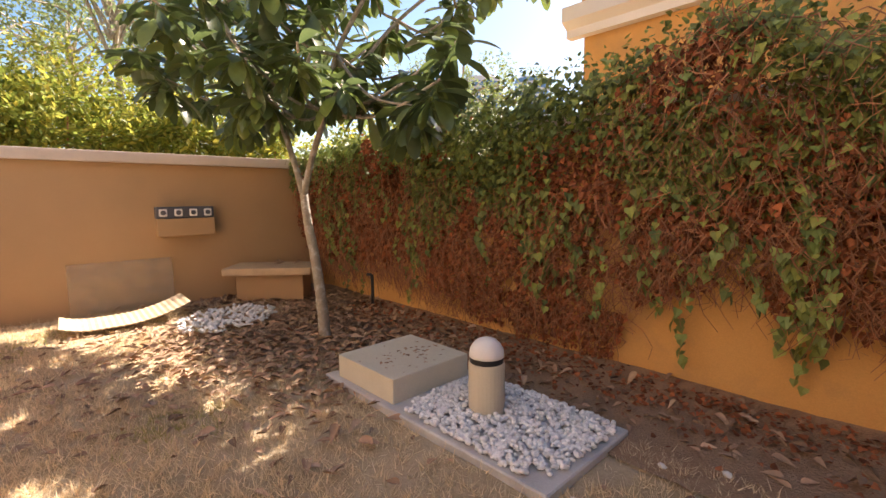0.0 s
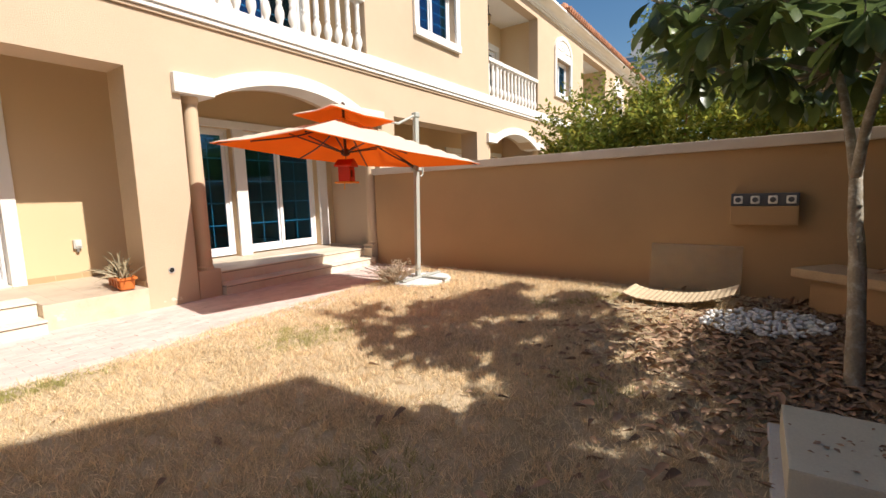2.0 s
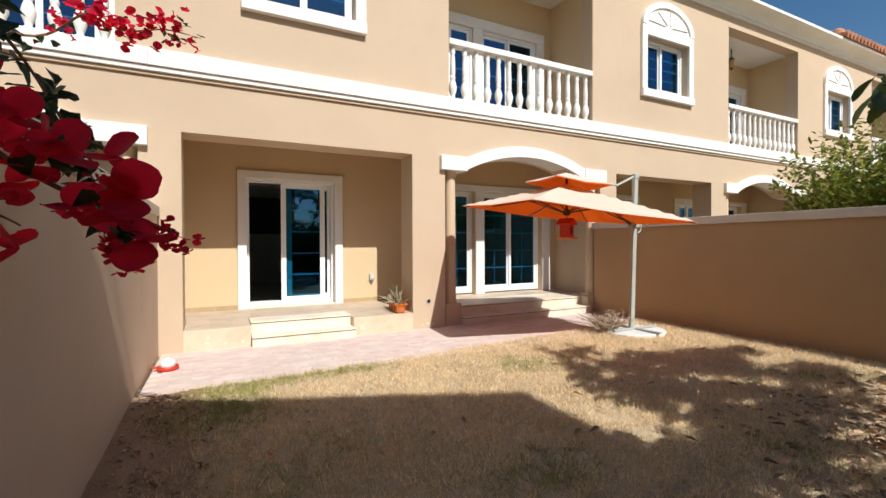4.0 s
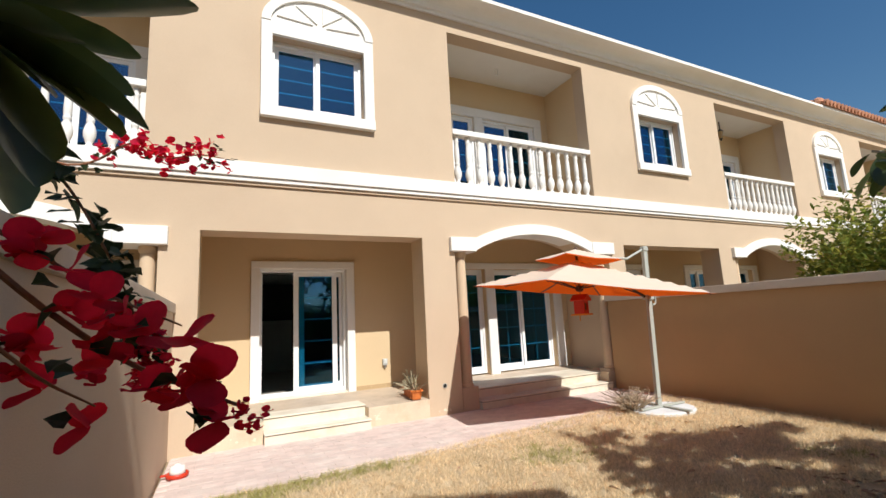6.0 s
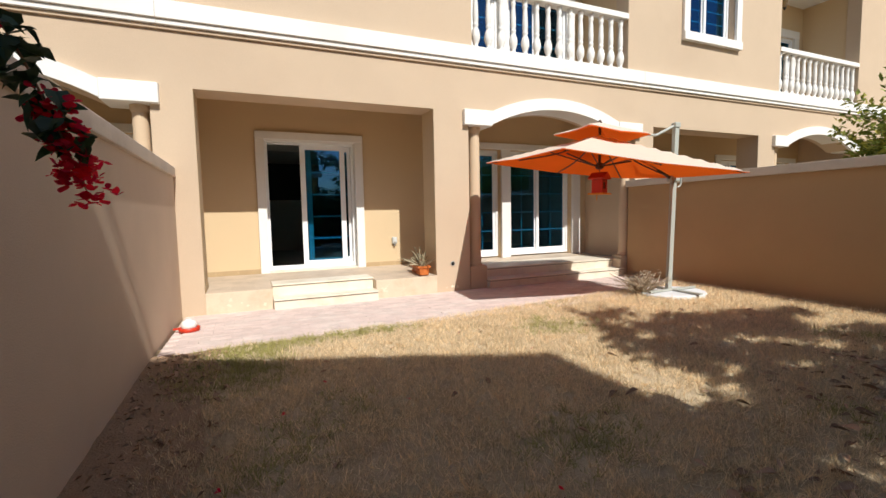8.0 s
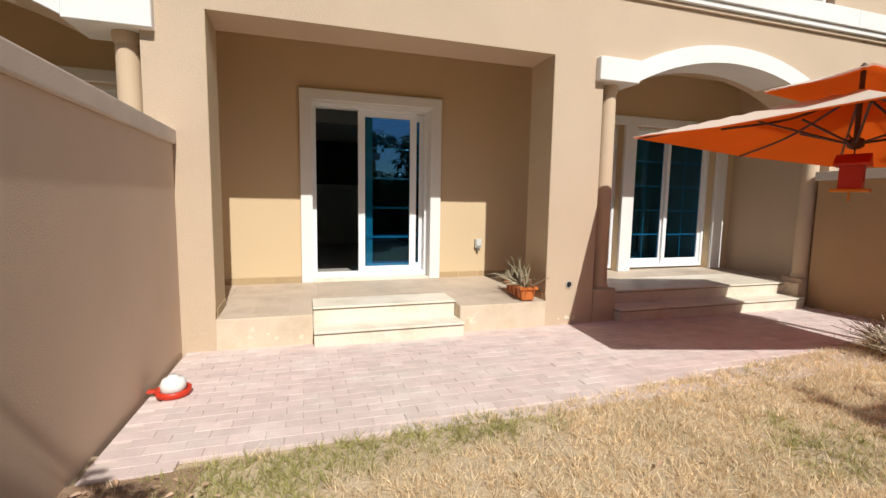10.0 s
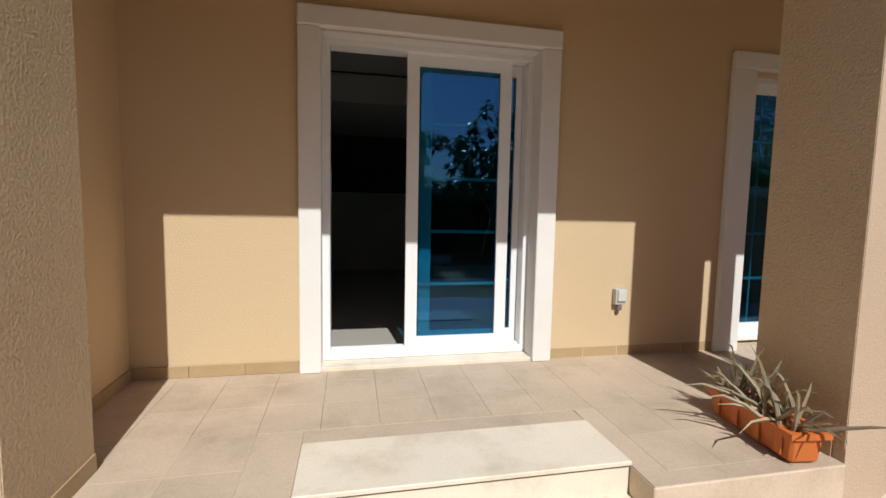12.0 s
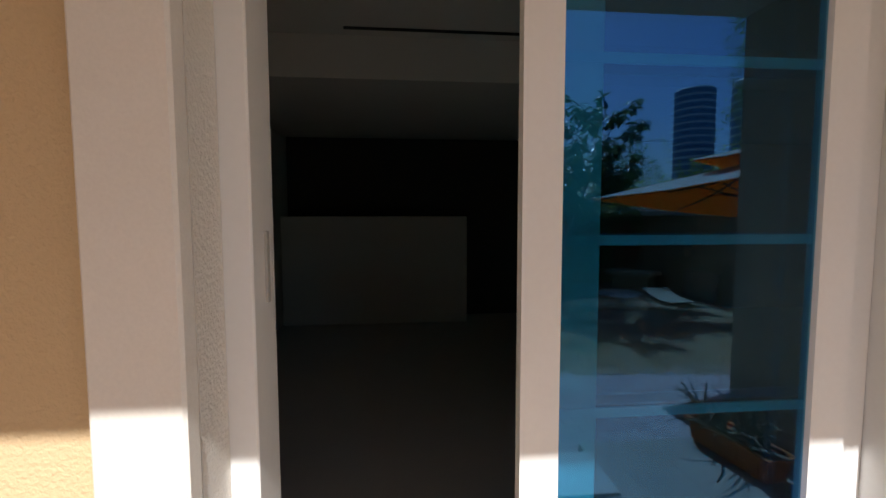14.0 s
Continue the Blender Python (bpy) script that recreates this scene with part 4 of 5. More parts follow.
TIPS = [(-4.4, 1.5, 2.45), (-4.9, 1.9, 2.5), (-3.6, 1.5, 2.55), (-3.2, 1.7, 2.5), (-2.8, 2.0, 2.45), (-2.0, 2.6, 2.15),
        (-2.1, 2.9, 2.5), (-3.0, 2.2, 2.8), (-3.5, 2.1, 2.9), (-4.0, 1.8, 2.8), (-4.6, 2.3, 2.9), (-5.0, 2.5, 2.6), (-5.2, 2.0, 3.0),
        (-3.3, 2.9, 2.7), (-4.2, 2.9, 2.8), (-3.9, 2.3, 2.55), (-3.4, 2.45, 2.5), (-3.0, 1.9, 3.1), (-3.7, 1.6, 3.1),
        (-4.4, 1.7, 3.2), (-4.9, 1.6, 2.9), (-3.5, 2.6, 3.4), (-2.9, 2.5, 3.5), (-4.0, 2.2, 3.6), (-4.6, 2.2, 3.5), (-3.3, 2.0, 3.6),
        (-3.9, 2.6, 4.0), (-3.3, 2.5, 4.1), (-4.4, 2.5, 4.0), (-4.0, 1.9, 4.1), (-3.6, 2.3, 4.5), (-4.9, 2.6, 3.4), (-3.1, 3.0, 3.7), (-5.3, 2.4, 2.3), (-5.35, 3.15, 2.85), (-5.6, 2.85, 2.95), (-2.8, 3.25, 2.3), (-4.6, 1.35, 2.7),
        (-4.3, 2.1, 2.2), (-3.8, 1.9, 2.3), (-3.4, 1.95, 2.2), (-2.9, 2.4, 2.25), (-3.1, 2.9, 2.3), (-4.6, 2.6, 2.35), (-4.1, 2.8, 2.4), (-2.4, 2.75, 2.05), (-3.6, 2.9, 2.45), (-3.5, 1.3, 2.75), (-4.2, 1.4, 3.0),
        (-4.8, 3.1, 2.5), (-4.3, 3.3, 2.7), (-3.8, 3.2, 2.5), (-3.3, 3.4, 2.6), (-2.8, 3.3, 2.5), (-4.5, 3.3, 3.1), (-3.9, 3.4, 3.1), (-3.4, 3.3, 3.1), (-2.9, 3.5, 3.0), (-5.1, 2.9, 3.0), (-4.0, 3.2, 3.5), (-3.4, 3.1, 3.5),
        (-3.2, 4.0, 3.4), (-3.0, 4.3, 3.7), (-2.5, 4.5, 3.8), (-2.1, 4.6, 3.9), (-3.4, 4.4, 3.8), (-2.9, 4.8, 4.1), (-2.4, 4.9, 4.1), (-2.9, 5.1, 4.0), (-3.5, 4.9, 4.1),
        (-5.6, 3.5, 3.7), (-5.2, 3.6, 3.8), (-5.9, 3.2, 3.4), (-5.0, 3.3, 3.4), (-5.6, 3.3, 4.5), (-5.2, 3.0, 4.3), (-5.9, 3.0, 4.2), (-5.5, 2.6, 3.9), (-5.0, 3.6, 4.6), (-6.0, 3.6, 4.8), (-5.4, 4.0, 5.0), (-4.8, 3.2, 4.2), (-4.6, 3.8, 4.7)]
stemm = bmesh.new()
for fork in FORKS:
    pts = curve_line(fork, 5)
    thick = 0.033 if fork[0][2] < 1.5 else 0.022
    part("limb", tube(pts, [thick * (1 - 0.021 * i) for i in range(len(pts))], 10, wobble=0.05), PLUM_BARK, plum, smooth=True)
leaves = []
crown_nodes = [Vector(p) for l in FORKS for p in l[2:]]
for t in TIPS:
    t = Vector(t)
    o = min(crown_nodes, key=lambda q: (q - t).length + (0.6 if q.z > t.z else 0))
    mid = (o + t) / 2 + Vector((U(-0.08, 0.08), U(-0.08, 0.08), -0.12))
    tube(curve_line([o, mid, t], 4), [0.016, 0.015, 0.014, 0.013, 0.012, 0.012, 0.011, 0.011, 0.01], 7, stemm, wobble=0.05)
    out = (t - Vector((-3.6, 2.3, 2.5))).normalized() * 0.5 + Vector((0, 0, 0.75))
    for k in range(rnd.randint(23, 28)):
        w = any_way(-0.9, 0.25) + out * U(-0.2, 0.5)
        back_off = U(0.0, 0.26)
        leaves.append(aim(t - out * back_off + w * 0.02, w, U(0.19, 0.31), U(-0.35, 0.35)))
tagged(part("twig_growth", stemm, PLUM_BARK, plum, smooth=True), kind="stuff")
spread(leaves, long_leaf(0.34, 0.16), "crown", PLUM_LEAF, plum, "rosettes of long dark green leaves", kind="stuff", smooth=True)

# ---- shrubs over the side wall ----
def shrub(at, rx, ry, z0, z1, count, name, label, mat=SHRUB_LEAF, size=(0.075, 0.135)):
    s = thing(name, label, "shrub", at=(at[0], at[1], 0), group="shrubs behind the garden wall")
    st = bmesh.new()
    for k in range(7):
        a = U(0, 6.28)
        tube(curve_line([(U(-0.1, 0.1), U(-0.1, 0.1), -0.05), (rx * 0.3 * math.cos(a), ry * 0.3 * math.sin(a), z0 * 0.7), (rx * 0.7 * math.cos(a), ry * 0.7 * math.sin(a), z1 * 0.8)], 4),
             [0.03 - 0.0025 * i for i in range(9)], 5, st)
    tagged(part("stem_growth", st, VINE_STEM, s), kind="stuff")
    clumps = []
    for k in range(34):
        w = any_way(-0.5, 1)
        r = U(0.55, 1.0)
        clumps.append((Vector((w.x * rx * r, w.y * ry * r, z0 + (z1 - z0) * (0.5 + 0.5 * w.z * r))), U(0.18, 0.38)))
    ps = []
    for k in range(count):
        c, r = rnd.choice(clumps)
        w = any_way()
        p = c + w * r * rnd.random() ** 0.4
        ps.append(aim(p, w + Vector((U(-0.5, 0.5), U(-0.5, 0.5), U(-0.3, 0.6))), U(*size), U(-1, 1)))
    for k in range(70):  # thin shoots that stand out of the outline
        w = any_way(0.1, 1)
        p = Vector((w.x * rx * 0.9, w.y * ry * 0.9, z0 + (z1 - z0) * (0.5 + 0.45 * w.z)))
        for q in range(14):
            ps.append(aim(p + (w + Vector((0, 0, 0.6))) * 0.035 * q, any_way(-0.2, 1), U(*size), U(-1, 1)))
    spread(ps, SMALL, "crown", mat, s, "yellow-green leaves", kind="stuff")
    return s


for at, rx, ry, z0, z1, n in (((-8.1, -0.4), 0.8, 0.8, 1.2, 2.75, 4200), ((-8.2, 0.9), 0.9, 0.9, 1.2, 3.1, 5200), ((-8.1, 2.2), 0.9, 0.9, 1.2, 3.0, 5200),
                              ((-7.9, 3.5), 0.8, 0.9, 1.0, 2.75, 4200), ((-9.6, 1.6), 1.0, 1.3, 1.2, 3.4, 4200), ((-6.3, 5.2), 1.2, 0.8, 0.8, 2.6, 4000), ((-9.8, -0.6), 1.0, 1.0, 1.0, 3.0, 3500)):
    shrub(at, rx, ry, z0, z1, n, "shrub", "sunlit yellow-green shrub behind the garden wall")


def feathery_tree(at, height, spread_r, strands, label):
    t = thing("feathery_tree", label, "tree", at=(*at, 0), group="airy trees beyond the walls")
    part("trunk", tube(curve_line([(0, 0, -0.1), (0.1, 0.05, height * 0.3), (-0.1, 0.1, height * 0.62), (0.05, 0, height * 0.8)], 5), [0.085 - 0.004 * i for i in range(16)], 9, wobble=0.05), PLUM_BARK, t)
    br = bmesh.new()
    ps = []
    for k in range(strands):
        a, r = U(0, 6.28), spread_r * math.sqrt(rnd.random())
        z = height * U(0.62, 1.0) - 0.25 * r
        s = Vector((0, 0, height * U(0.5, 0.78)))
        e = Vector((r * math.cos(a), r * math.sin(a), z))
        if k % 6 == 0:
            tube(curve_line([s, (s + e) / 2 + Vector((0, 0, 0.35)), e], 4), [0.035 - 0.0035 * i for i in range(9)], 4, br)
        for q in range(40):
            tt = q / 40
            p = e + Vector((0.35 * tt * math.cos(a), 0.35 * tt * math.sin(a), -0.9 * tt * tt)) + any_way() * 0.09
            ps.append(aim(p, any_way(-1, 0.2), U(0.06, 0.11), U(-1, 1)))
    tagged(part("twig_growth", br, PLUM_BARK, t), kind="stuff")
    spread(ps, SMALL, "crown", FEATHER_LEAF, t, "fine drooping leaves", kind="stuff")
    return t


feathery_tree((-9.6, 1.9), 7.2, 1.9, 200, "airy green tree with drooping leaves beyond the walls")
feathery_tree((-13.5, 1.6), 6.6, 2.4, 170, "airy green tree with drooping leaves beyond the walls")
feathery_tree((-15.0, 6.5), 7.5, 2.8, 190, "airy green tree with drooping leaves beyond the walls")
feathery_tree((-7.5, 8.5), 5.0, 2.0, 120, "airy green tree with drooping leaves beyond the walls")


# ---- distant towers ----
TOWER_WALL = material("tower_wall", (0.55, 0.56, 0.58), 0.7, 0.05, 0.2, 4, 0.0)
TOWER_GLASS = material("tower_glass", (0.10, 0.20, 0.33), 0.15, 0.1, 0.1, 4, 0.0, spec=0.6)
def tower(x, y, w, h, turn, round_top=False):
    t = thing("tower", "distant high-rise tower of glass and concrete", "tower", at=(x, y, 0), turn=turn, group="distant towers")
    if round_top:
        part("core", lathe([(w / 2, -1), (w / 2, h), (w / 2 * 0.9, h + 1)], 28), TOWER_WALL, t)
        for k in range(int(h / 4)):
            part("window_band", lathe([(w / 2 + 0.25, k * 4 + 1.2), (w / 2 + 0.25, k * 4 + 3.8)], 28), TOWER_GLASS, t)
    else:
        part("core", boxm(-w / 2, w / 2, -w / 2, w / 2, -1, h), TOWER_WALL, t)
        part("crown_block", boxm(-w / 3, w / 3, -w / 3, w / 3, h, h + 9), TOWER_WALL, t)
        for k in range(5, int(h / 4)):
            for c in (-0.3, 0.0, 0.3):
                part("window_band", boxm(c * w - w * 0.11, c * w + w * 0.11, -w / 2 - 0.3, w / 2 + 0.3, k * 4 + 1.2, k * 4 + 3.2), TOWER_GLASS, t)
                part("window_band", boxm(-w / 2 - 0.3, w / 2 + 0.3, c * w - w * 0.11, c * w + w * 0.11, k * 4 + 1.2, k * 4 + 3.2), TOWER_GLASS, t)
    return t


tower(-246, -44, 23, 64, 8)
tower(-172, 195, 22, 66, 0, True)
tower(-176, 248, 22, 76, 0, True)
# ---- the cantilever umbrella ----
CREAM = material("faded_canvas", (0.78, 0.68, 0.55), 0.9, 0.05, 2, 220, 0.15, spec=0.1, translucent=0.28)
ORANGE = material("orange_canvas", (0.98, 0.22, 0.03), 0.9, 0.05, 2, 220, 0.15, spec=0.1, translucent=0.72)
RIB = material("dark_rib", (0.09, 0.05, 0.035), 0.5, 0.1, spec=0.4)
MAST = material("grey_painted_metal", (0.42, 0.43, 0.38), 0.45, 0.06, 5, 80, 0.05, spec=0.4)
umb = thing("cantilever_umbrella", "open orange cantilever umbrella with a faded top", "umbrella", at=(-4.17, -2.70, 0), turn=-10)
UMB_TILT = (0.097, -0.052)
RIM = 1.995
HALF = 1.33


def canopy(half, rise, z, tilt=UMB_TILT, sag=0.03):
    """Four sloping panels between ridges to the corners, sagging between them."""
    bm = bmesh.new()
    n = 10
    rows = {}
    for i in range(-n, n + 1):
        for j in range(-n, n + 1):
            u, v = i / n, j / n
            m = max(abs(u), abs(v))
            e = min(abs(u), abs(v)) / m if m else 1
            h = z + rise * (1 - m) - sag * math.sin(math.pi * m) * (1 - e) - 0.03 * m * (1 - e) + (tilt[0] * u + tilt[1] * v) * half
            rows[i, j] = bm.verts.new((u * half, v * half, h))
    for i in range(-n, n):
        for j in range(-n, n):
            bm.faces.new((rows[i, j], rows[i + 1, j], rows[i + 1, j + 1], rows[i, j + 1]))
    return bm


part("canopy", canopy(HALF, 0.47, RIM), CREAM, umb, "faded cream canvas top")
part("canopy_lining", canopy(HALF * 0.998, 0.47, RIM - 0.012), ORANGE, umb, "orange canvas underside")
part("vent_canopy", canopy(0.50, 0.17, 2.475, (0.10, -0.03), sag=0.012), CREAM, umb, "small faded top canopy")
part("vent_lining", canopy(0.496, 0.165, 2.459, (0.10, -0.03), sag=0.012), ORANGE, umb, "orange underside of the vent")
hub_z = 1.98
for k in range(8):
    a = math.pi / 4 * k
    reach = HALF * (1.38 if k % 2 else 0.99)
    e = Vector((math.cos(a) * reach, math.sin(a) * reach, 0))
    e = Vector((max(-HALF, min(HALF, e.x)) * 0.985, max(-HALF, min(HALF, e.y)) * 0.985, 0))
    sagz = 0.03 if k % 2 == 0 else 0.0
    s, t = Vector((0, 0, RIM + 0.44)), Vector((e.x, e.y, RIM - 0.018 - sagz + UMB_TILT[0] * e.x + UMB_TILT[1] * e.y))
    mid = s.lerp(t, 0.5) - Vector((0, 0, 0.012 + (0.055 if k % 2 == 0 else 0.0)))
    rib = part("rib", tube(curve_line([s, mid, t], 5), 0.011, 6), RIB, umb)
    q = s.lerp(t, 0.42) - Vector((0, 0, 0.05 + (0.05 if k % 2 == 0 else 0.0)))
    part("strut", tube([(math.cos(a) * 0.05, math.sin(a) * 0.05, hub_z + 0.02), q], 0.010, 6), RIB, rib)
part("hub", lathe([(0.03, hub_z - 0.03), (0.06, hub_z - 0.01), (0.06, hub_z + 0.05), (0.03, hub_z + 0.07)], 14), RIB, umb)
part("hub_pole", lathe([(0.02, hub_z), (0.02, 2.62), (0.03, 2.63), (0.03, 2.65), (0.01, 2.68)], 10), RIB, umb)
mast = boxm(-1.307, -1.233, -0.055, 0.015, 0.02, 2.62, bevel=0.012, seg=2)
for v in mast.verts:  # it leans a little under the load
    v.co.x -= 0.03 * v.co.z
part("mast", mast, MAST, umb, "grey painted mast")
part("mast_cap", boxm(-1.40, -1.30, -0.07, 0.03, 2.60, 2.68, bevel=0.01), MAST, umb)
part("top_arm", tube([(-1.33, -0.02, 2.64), (-0.95, 0.02, 2.47), (-0.45, 0.02, 2.50)], 0.02, 8), MAST, umb)
part("slider", boxm(-1.395, -1.245, -0.08, 0.04, 1.77, 1.90, bevel=0.02, seg=2), MAST, umb)
part("slider_grip", tube(curve_line([(-1.40, -0.02, 1.88), (-1.455, -0.02, 1.84), (-1.455, -0.02, 1.72), (-1.40, -0.02, 1.68)], 4), 0.013, 8), MAST, umb)
part("lower_arm", tube([(-1.245, -0.02, 1.83), (-0.8, 0.02, 2.08), (-0.5, 0.02, 2.21)], 0.024, 8), RIB, umb)
umb_base = thing("umbrella_base", "round pale concrete umbrella base on the ground", "base", at=(-5.42, -2.42, 0))
disc = bmesh.new()
lathe([(0.54, -0.03), (0.54, 0.03), (0.525, 0.045), (0.10, 0.05)], 32, bm=disc)
for v in disc.verts:
    v.co.x *= 1 + 0.05 * noise.noise(Vector((v.co.x * 2, v.co.y * 2, 4)))
    v.co.y *= 0.82 + 0.05 * noise.noise(Vector((v.co.x * 2, v.co.y * 2, 9)))
part("slab", disc, material("pale_slab", (0.66, 0.67, 0.67), 0.8, 0.08, 5, 90, 0.3, second=(0.50, 0.48, 0.44), patch=0.5, patch_scale=3.0), umb_base)
part("cross_bar", boxm(-0.5, 0.5, -0.03, 0.03, 0.056, 0.085, bevel=0.004), MAST, umb_base)
part("cross_bar", boxm(-0.03, 0.03, -0.5, 0.5, 0.0565, 0.082, bevel=0.004), MAST, umb_base)

# bird feeder under the umbrella
RED_PLASTIC = material("red_plastic", (0.70, 0.05, 0.02), 0.4, 0.06, spec=0.5, translucent=0.2)
YELLOW_PLASTIC = material("yellow_plastic", (0.85, 0.33, 0.03), 0.4, 0.06, spec=0.5, translucent=0.2)
feeder = thing("bird_feeder", "red and yellow plastic bird feeder hanging from the umbrella", "bird feeder", at=(-4.17, -2.70, 0), turn=25)
part("hook", tube([(0, 0, 1.96), (0, 0, 1.90)], 0.006, 6), RIB, feeder)
part("roof", prism([(-0.15, 1.82), (0, 1.91), (0.15, 1.82), (0.13, 1.80), (-0.13, 1.80)], -0.12, 0.12), RED_PLASTIC, feeder)
part("body", wall_with_holes(-0.10, 0.10, 1.60, 1.80, -0.08, 0.08, [(-0.06, 0.06, 1.66, 1.76)]), RED_PLASTIC, feeder)
part("seed_window", boxm(-0.06, 0.06, -0.06, 0.06, 1.655, 1.765), material("dark_seed", (0.16, 0.07, 0.05), 0.6, 0.2), feeder, "dark seed behind the window")
part("tray", boxm(-0.14, 0.14, -0.13, 0.13, 1.575, 1.60, bevel=0.008), YELLOW_PLASTIC, feeder, "yellow tray")
part("perch", tube([(0.09, 0.0, 1.58), (0.10, 0.0, 1.49)], 0.008, 6), YELLOW_PLASTIC, feeder)

# drinker by the side wall
drinker = thing("bird_drinker", "small white bird drinker with a red dish", "drinker", at=(1.40, -3.55, -0.016))
part("dish", lathe([(0.10, 0.0), (0.115, 0.01), (0.12, 0.05), (0.10, 0.052), (0.098, 0.02)], 18), RED_PLASTIC, drinker, "red dish", smooth=True)
part("bottle", lathe([(0.085, 0.022), (0.085, 0.09), (0.07, 0.125), (0.03, 0.14), (0.03, 0.15)], 18), WHITE_PAINT, drinker, smooth=True)
part("spout", boxm(0.07, 0.17, -0.025, 0.025, 0.03, 0.05, bevel=0.006), RED_PLASTIC, drinker)

# dry bush by the mast
bush = thing("dry_bush", "low dry leafless bush on the paving edge", "bush", at=(-4.98, -2.62, 0))
tw = bmesh.new()
for k in range(130):
    a, r = U(0, 6.28), U(0.1, 0.52)
    p0 = Vector((U(-0.1, 0.1), U(-0.1, 0.1), 0.0))
    p2 = Vector((r * math.cos(a), r * math.sin(a), U(0.12, 0.36)))
    p1 = (p0 + p2) / 2 + Vector((U(-0.05, 0.05), U(-0.05, 0.05), 0.04))
    tube([p0, p1, p2], [0.006, 0.005, 0.003], 3, tw)
    for q in range(2):
        tube([p1, p1 + any_way(0, 1) * U(0.08, 0.18)], [0.004, 0.002], 3, tw)
tagged(part("twig_growth", tw, TWIG, bush), kind="stuff")
spread([aim(Vector((rnd.gauss(0, 0.23), rnd.gauss(0, 0.23), U(0.08, 0.38))), any_way(), U(0.02, 0.045), U(-1, 1)) for k in range(160)], SMALL, "dry_leaves", TWIG, bush)

# planter on the terrace
TERRACOTTA = material("orange_plastic_pot", (0.58, 0.16, 0.035), 0.5, 0.08, 6, 80, 0.1, spec=0.4)
pot = thing("planter_box", "orange plastic planter box with a dry spiky plant", "planter", at=(-2.125, -4.965, TERRACE - FALL * 1.33 + 0.003), turn=-7)
pot.scale = (1.2, 1.12, 1.15)
body = boxm(-0.075, 0.075, -0.27, 0.27, 0, 0.13, bevel=0.012)
for v in body.verts:
    k = 0.86 + 0.14 * v.co.z / 0.13
    v.co.x *= k
    v.co.y *= 0.95 + 0.05 * v.co.z / 0.13
part("box", body, TERRACOTTA, pot)
part("rim", wall_with_holes(-0.092, 0.092, -0.285, 0.285, 0.118, 0.145, [(-0.07, 0.07, -0.262, 0.262)]), TERRACOTTA, pot, "moulded rim").matrix_basis = Matrix(((1, 0, 0, 0), (0, 0, 1, 0), (0, 1, 0, 0), (0, 0, 0, 1)))
for y in (-0.2, -0.07, 0.07, 0.2):
    part("moulded_band", boxm(0.073, 0.081, y - 0.02, y + 0.02, 0.02, 0.116, bevel=0.003), TERRACOTTA, pot)
part("soil", boxm(-0.068, 0.068, -0.258, 0.258, 0.10, 0.122), SOIL, pot)
ALOE = material("dry_aloe", (0.30, 0.25, 0.15), 0.7, 0.2, 8, 50, 0.1, second=(0.40, 0.33, 0.22), island=0.3, hue=(0.2, 1.2))
aloe = bmesh.new()
for k in range(52):
    o = Vector((U(-0.05, 0.05), U(-0.22, 0.22), 0.11))
    w = Vector((rnd.gauss(0, 0.55), rnd.gauss(0, 0.55), U(0.35, 1.1)))
    L = U(0.2, 0.42)
    if w.x < 0:  # the pier stands on this side
        w.x *= 0.25
    w.normalize()
    bend = Vector((U(-0.1, 0.3), U(-0.3, 0.3), -U(0.1, 0.6)))
    tube([o, o + w * L * 0.4, o + w * L * 0.75 + bend * L * 0.2, o + w * L + bend * L * 0.55], [0.011, 0.009, 0.006, 0.001], 4, aloe)
part("leaves", aloe, ALOE, pot, "dry spiky leaves")

# ---- the barbecue corner ----
def on_wall(y):
    return -6.79 + 0.055 * (y + 4.66)


bbq = thing("wall_light_box", "tan wall box with four square lamps", "wall lamp", at=(on_wall(2.08), 2.08, 0), turn=-WALL_TURN)
DARK_BOX = material("dark_housing", (0.10, 0.10, 0.11), 0.5, 0.1)
part("ledge", boxm(0.0, 0.17, -0.33, 0.33, 0.91, 1.135, bevel=0.006), GARDEN_WALL, bbq, "tan rendered ledge")
part("housing", boxm(0.0, 0.15, -0.33, 0.33, 1.137, 1.285, bevel=0.006), DARK_BOX, bbq, "dark housing")
for k in range(4):
    y = -0.255 + 0.17 * k
    lamp = part("lamp_plate", boxm(0.151, 0.165, y - 0.046, y + 0.046, 1.163, 1.257, bevel=0.008), WHITE_PAINT, bbq, "white square plate")
    part("lens", lathe([(0.03, 0), (0.03, 0.012)], 16), DARK_BOX, lamp, "dark round lens").matrix_basis = pose(0.165, y, 1.211, 0, 90)
bench = thing("corner_bench", "small rendered garden bench with leaves on top", "bench", at=(-5.78, 2.98, 0), turn=50)
part("pedestal", boxm(-0.44, 0.44, -0.20, 0.25, -0.05, 0.374, bevel=0.01), GARDEN_WALL, bench)
part("seat", boxm(-0.57, 0.57, -0.32, 0.32, 0.375, 0.475, bevel=0.025, seg=2), material("bench_render", (0.56, 0.40, 0.25), 0.9, 0.1, 4, 90, 0.4, spec=0.1, second=(0.42, 0.30, 0.19), patch=0.6, patch_scale=3.0), bench, "tan rendered seat slab")


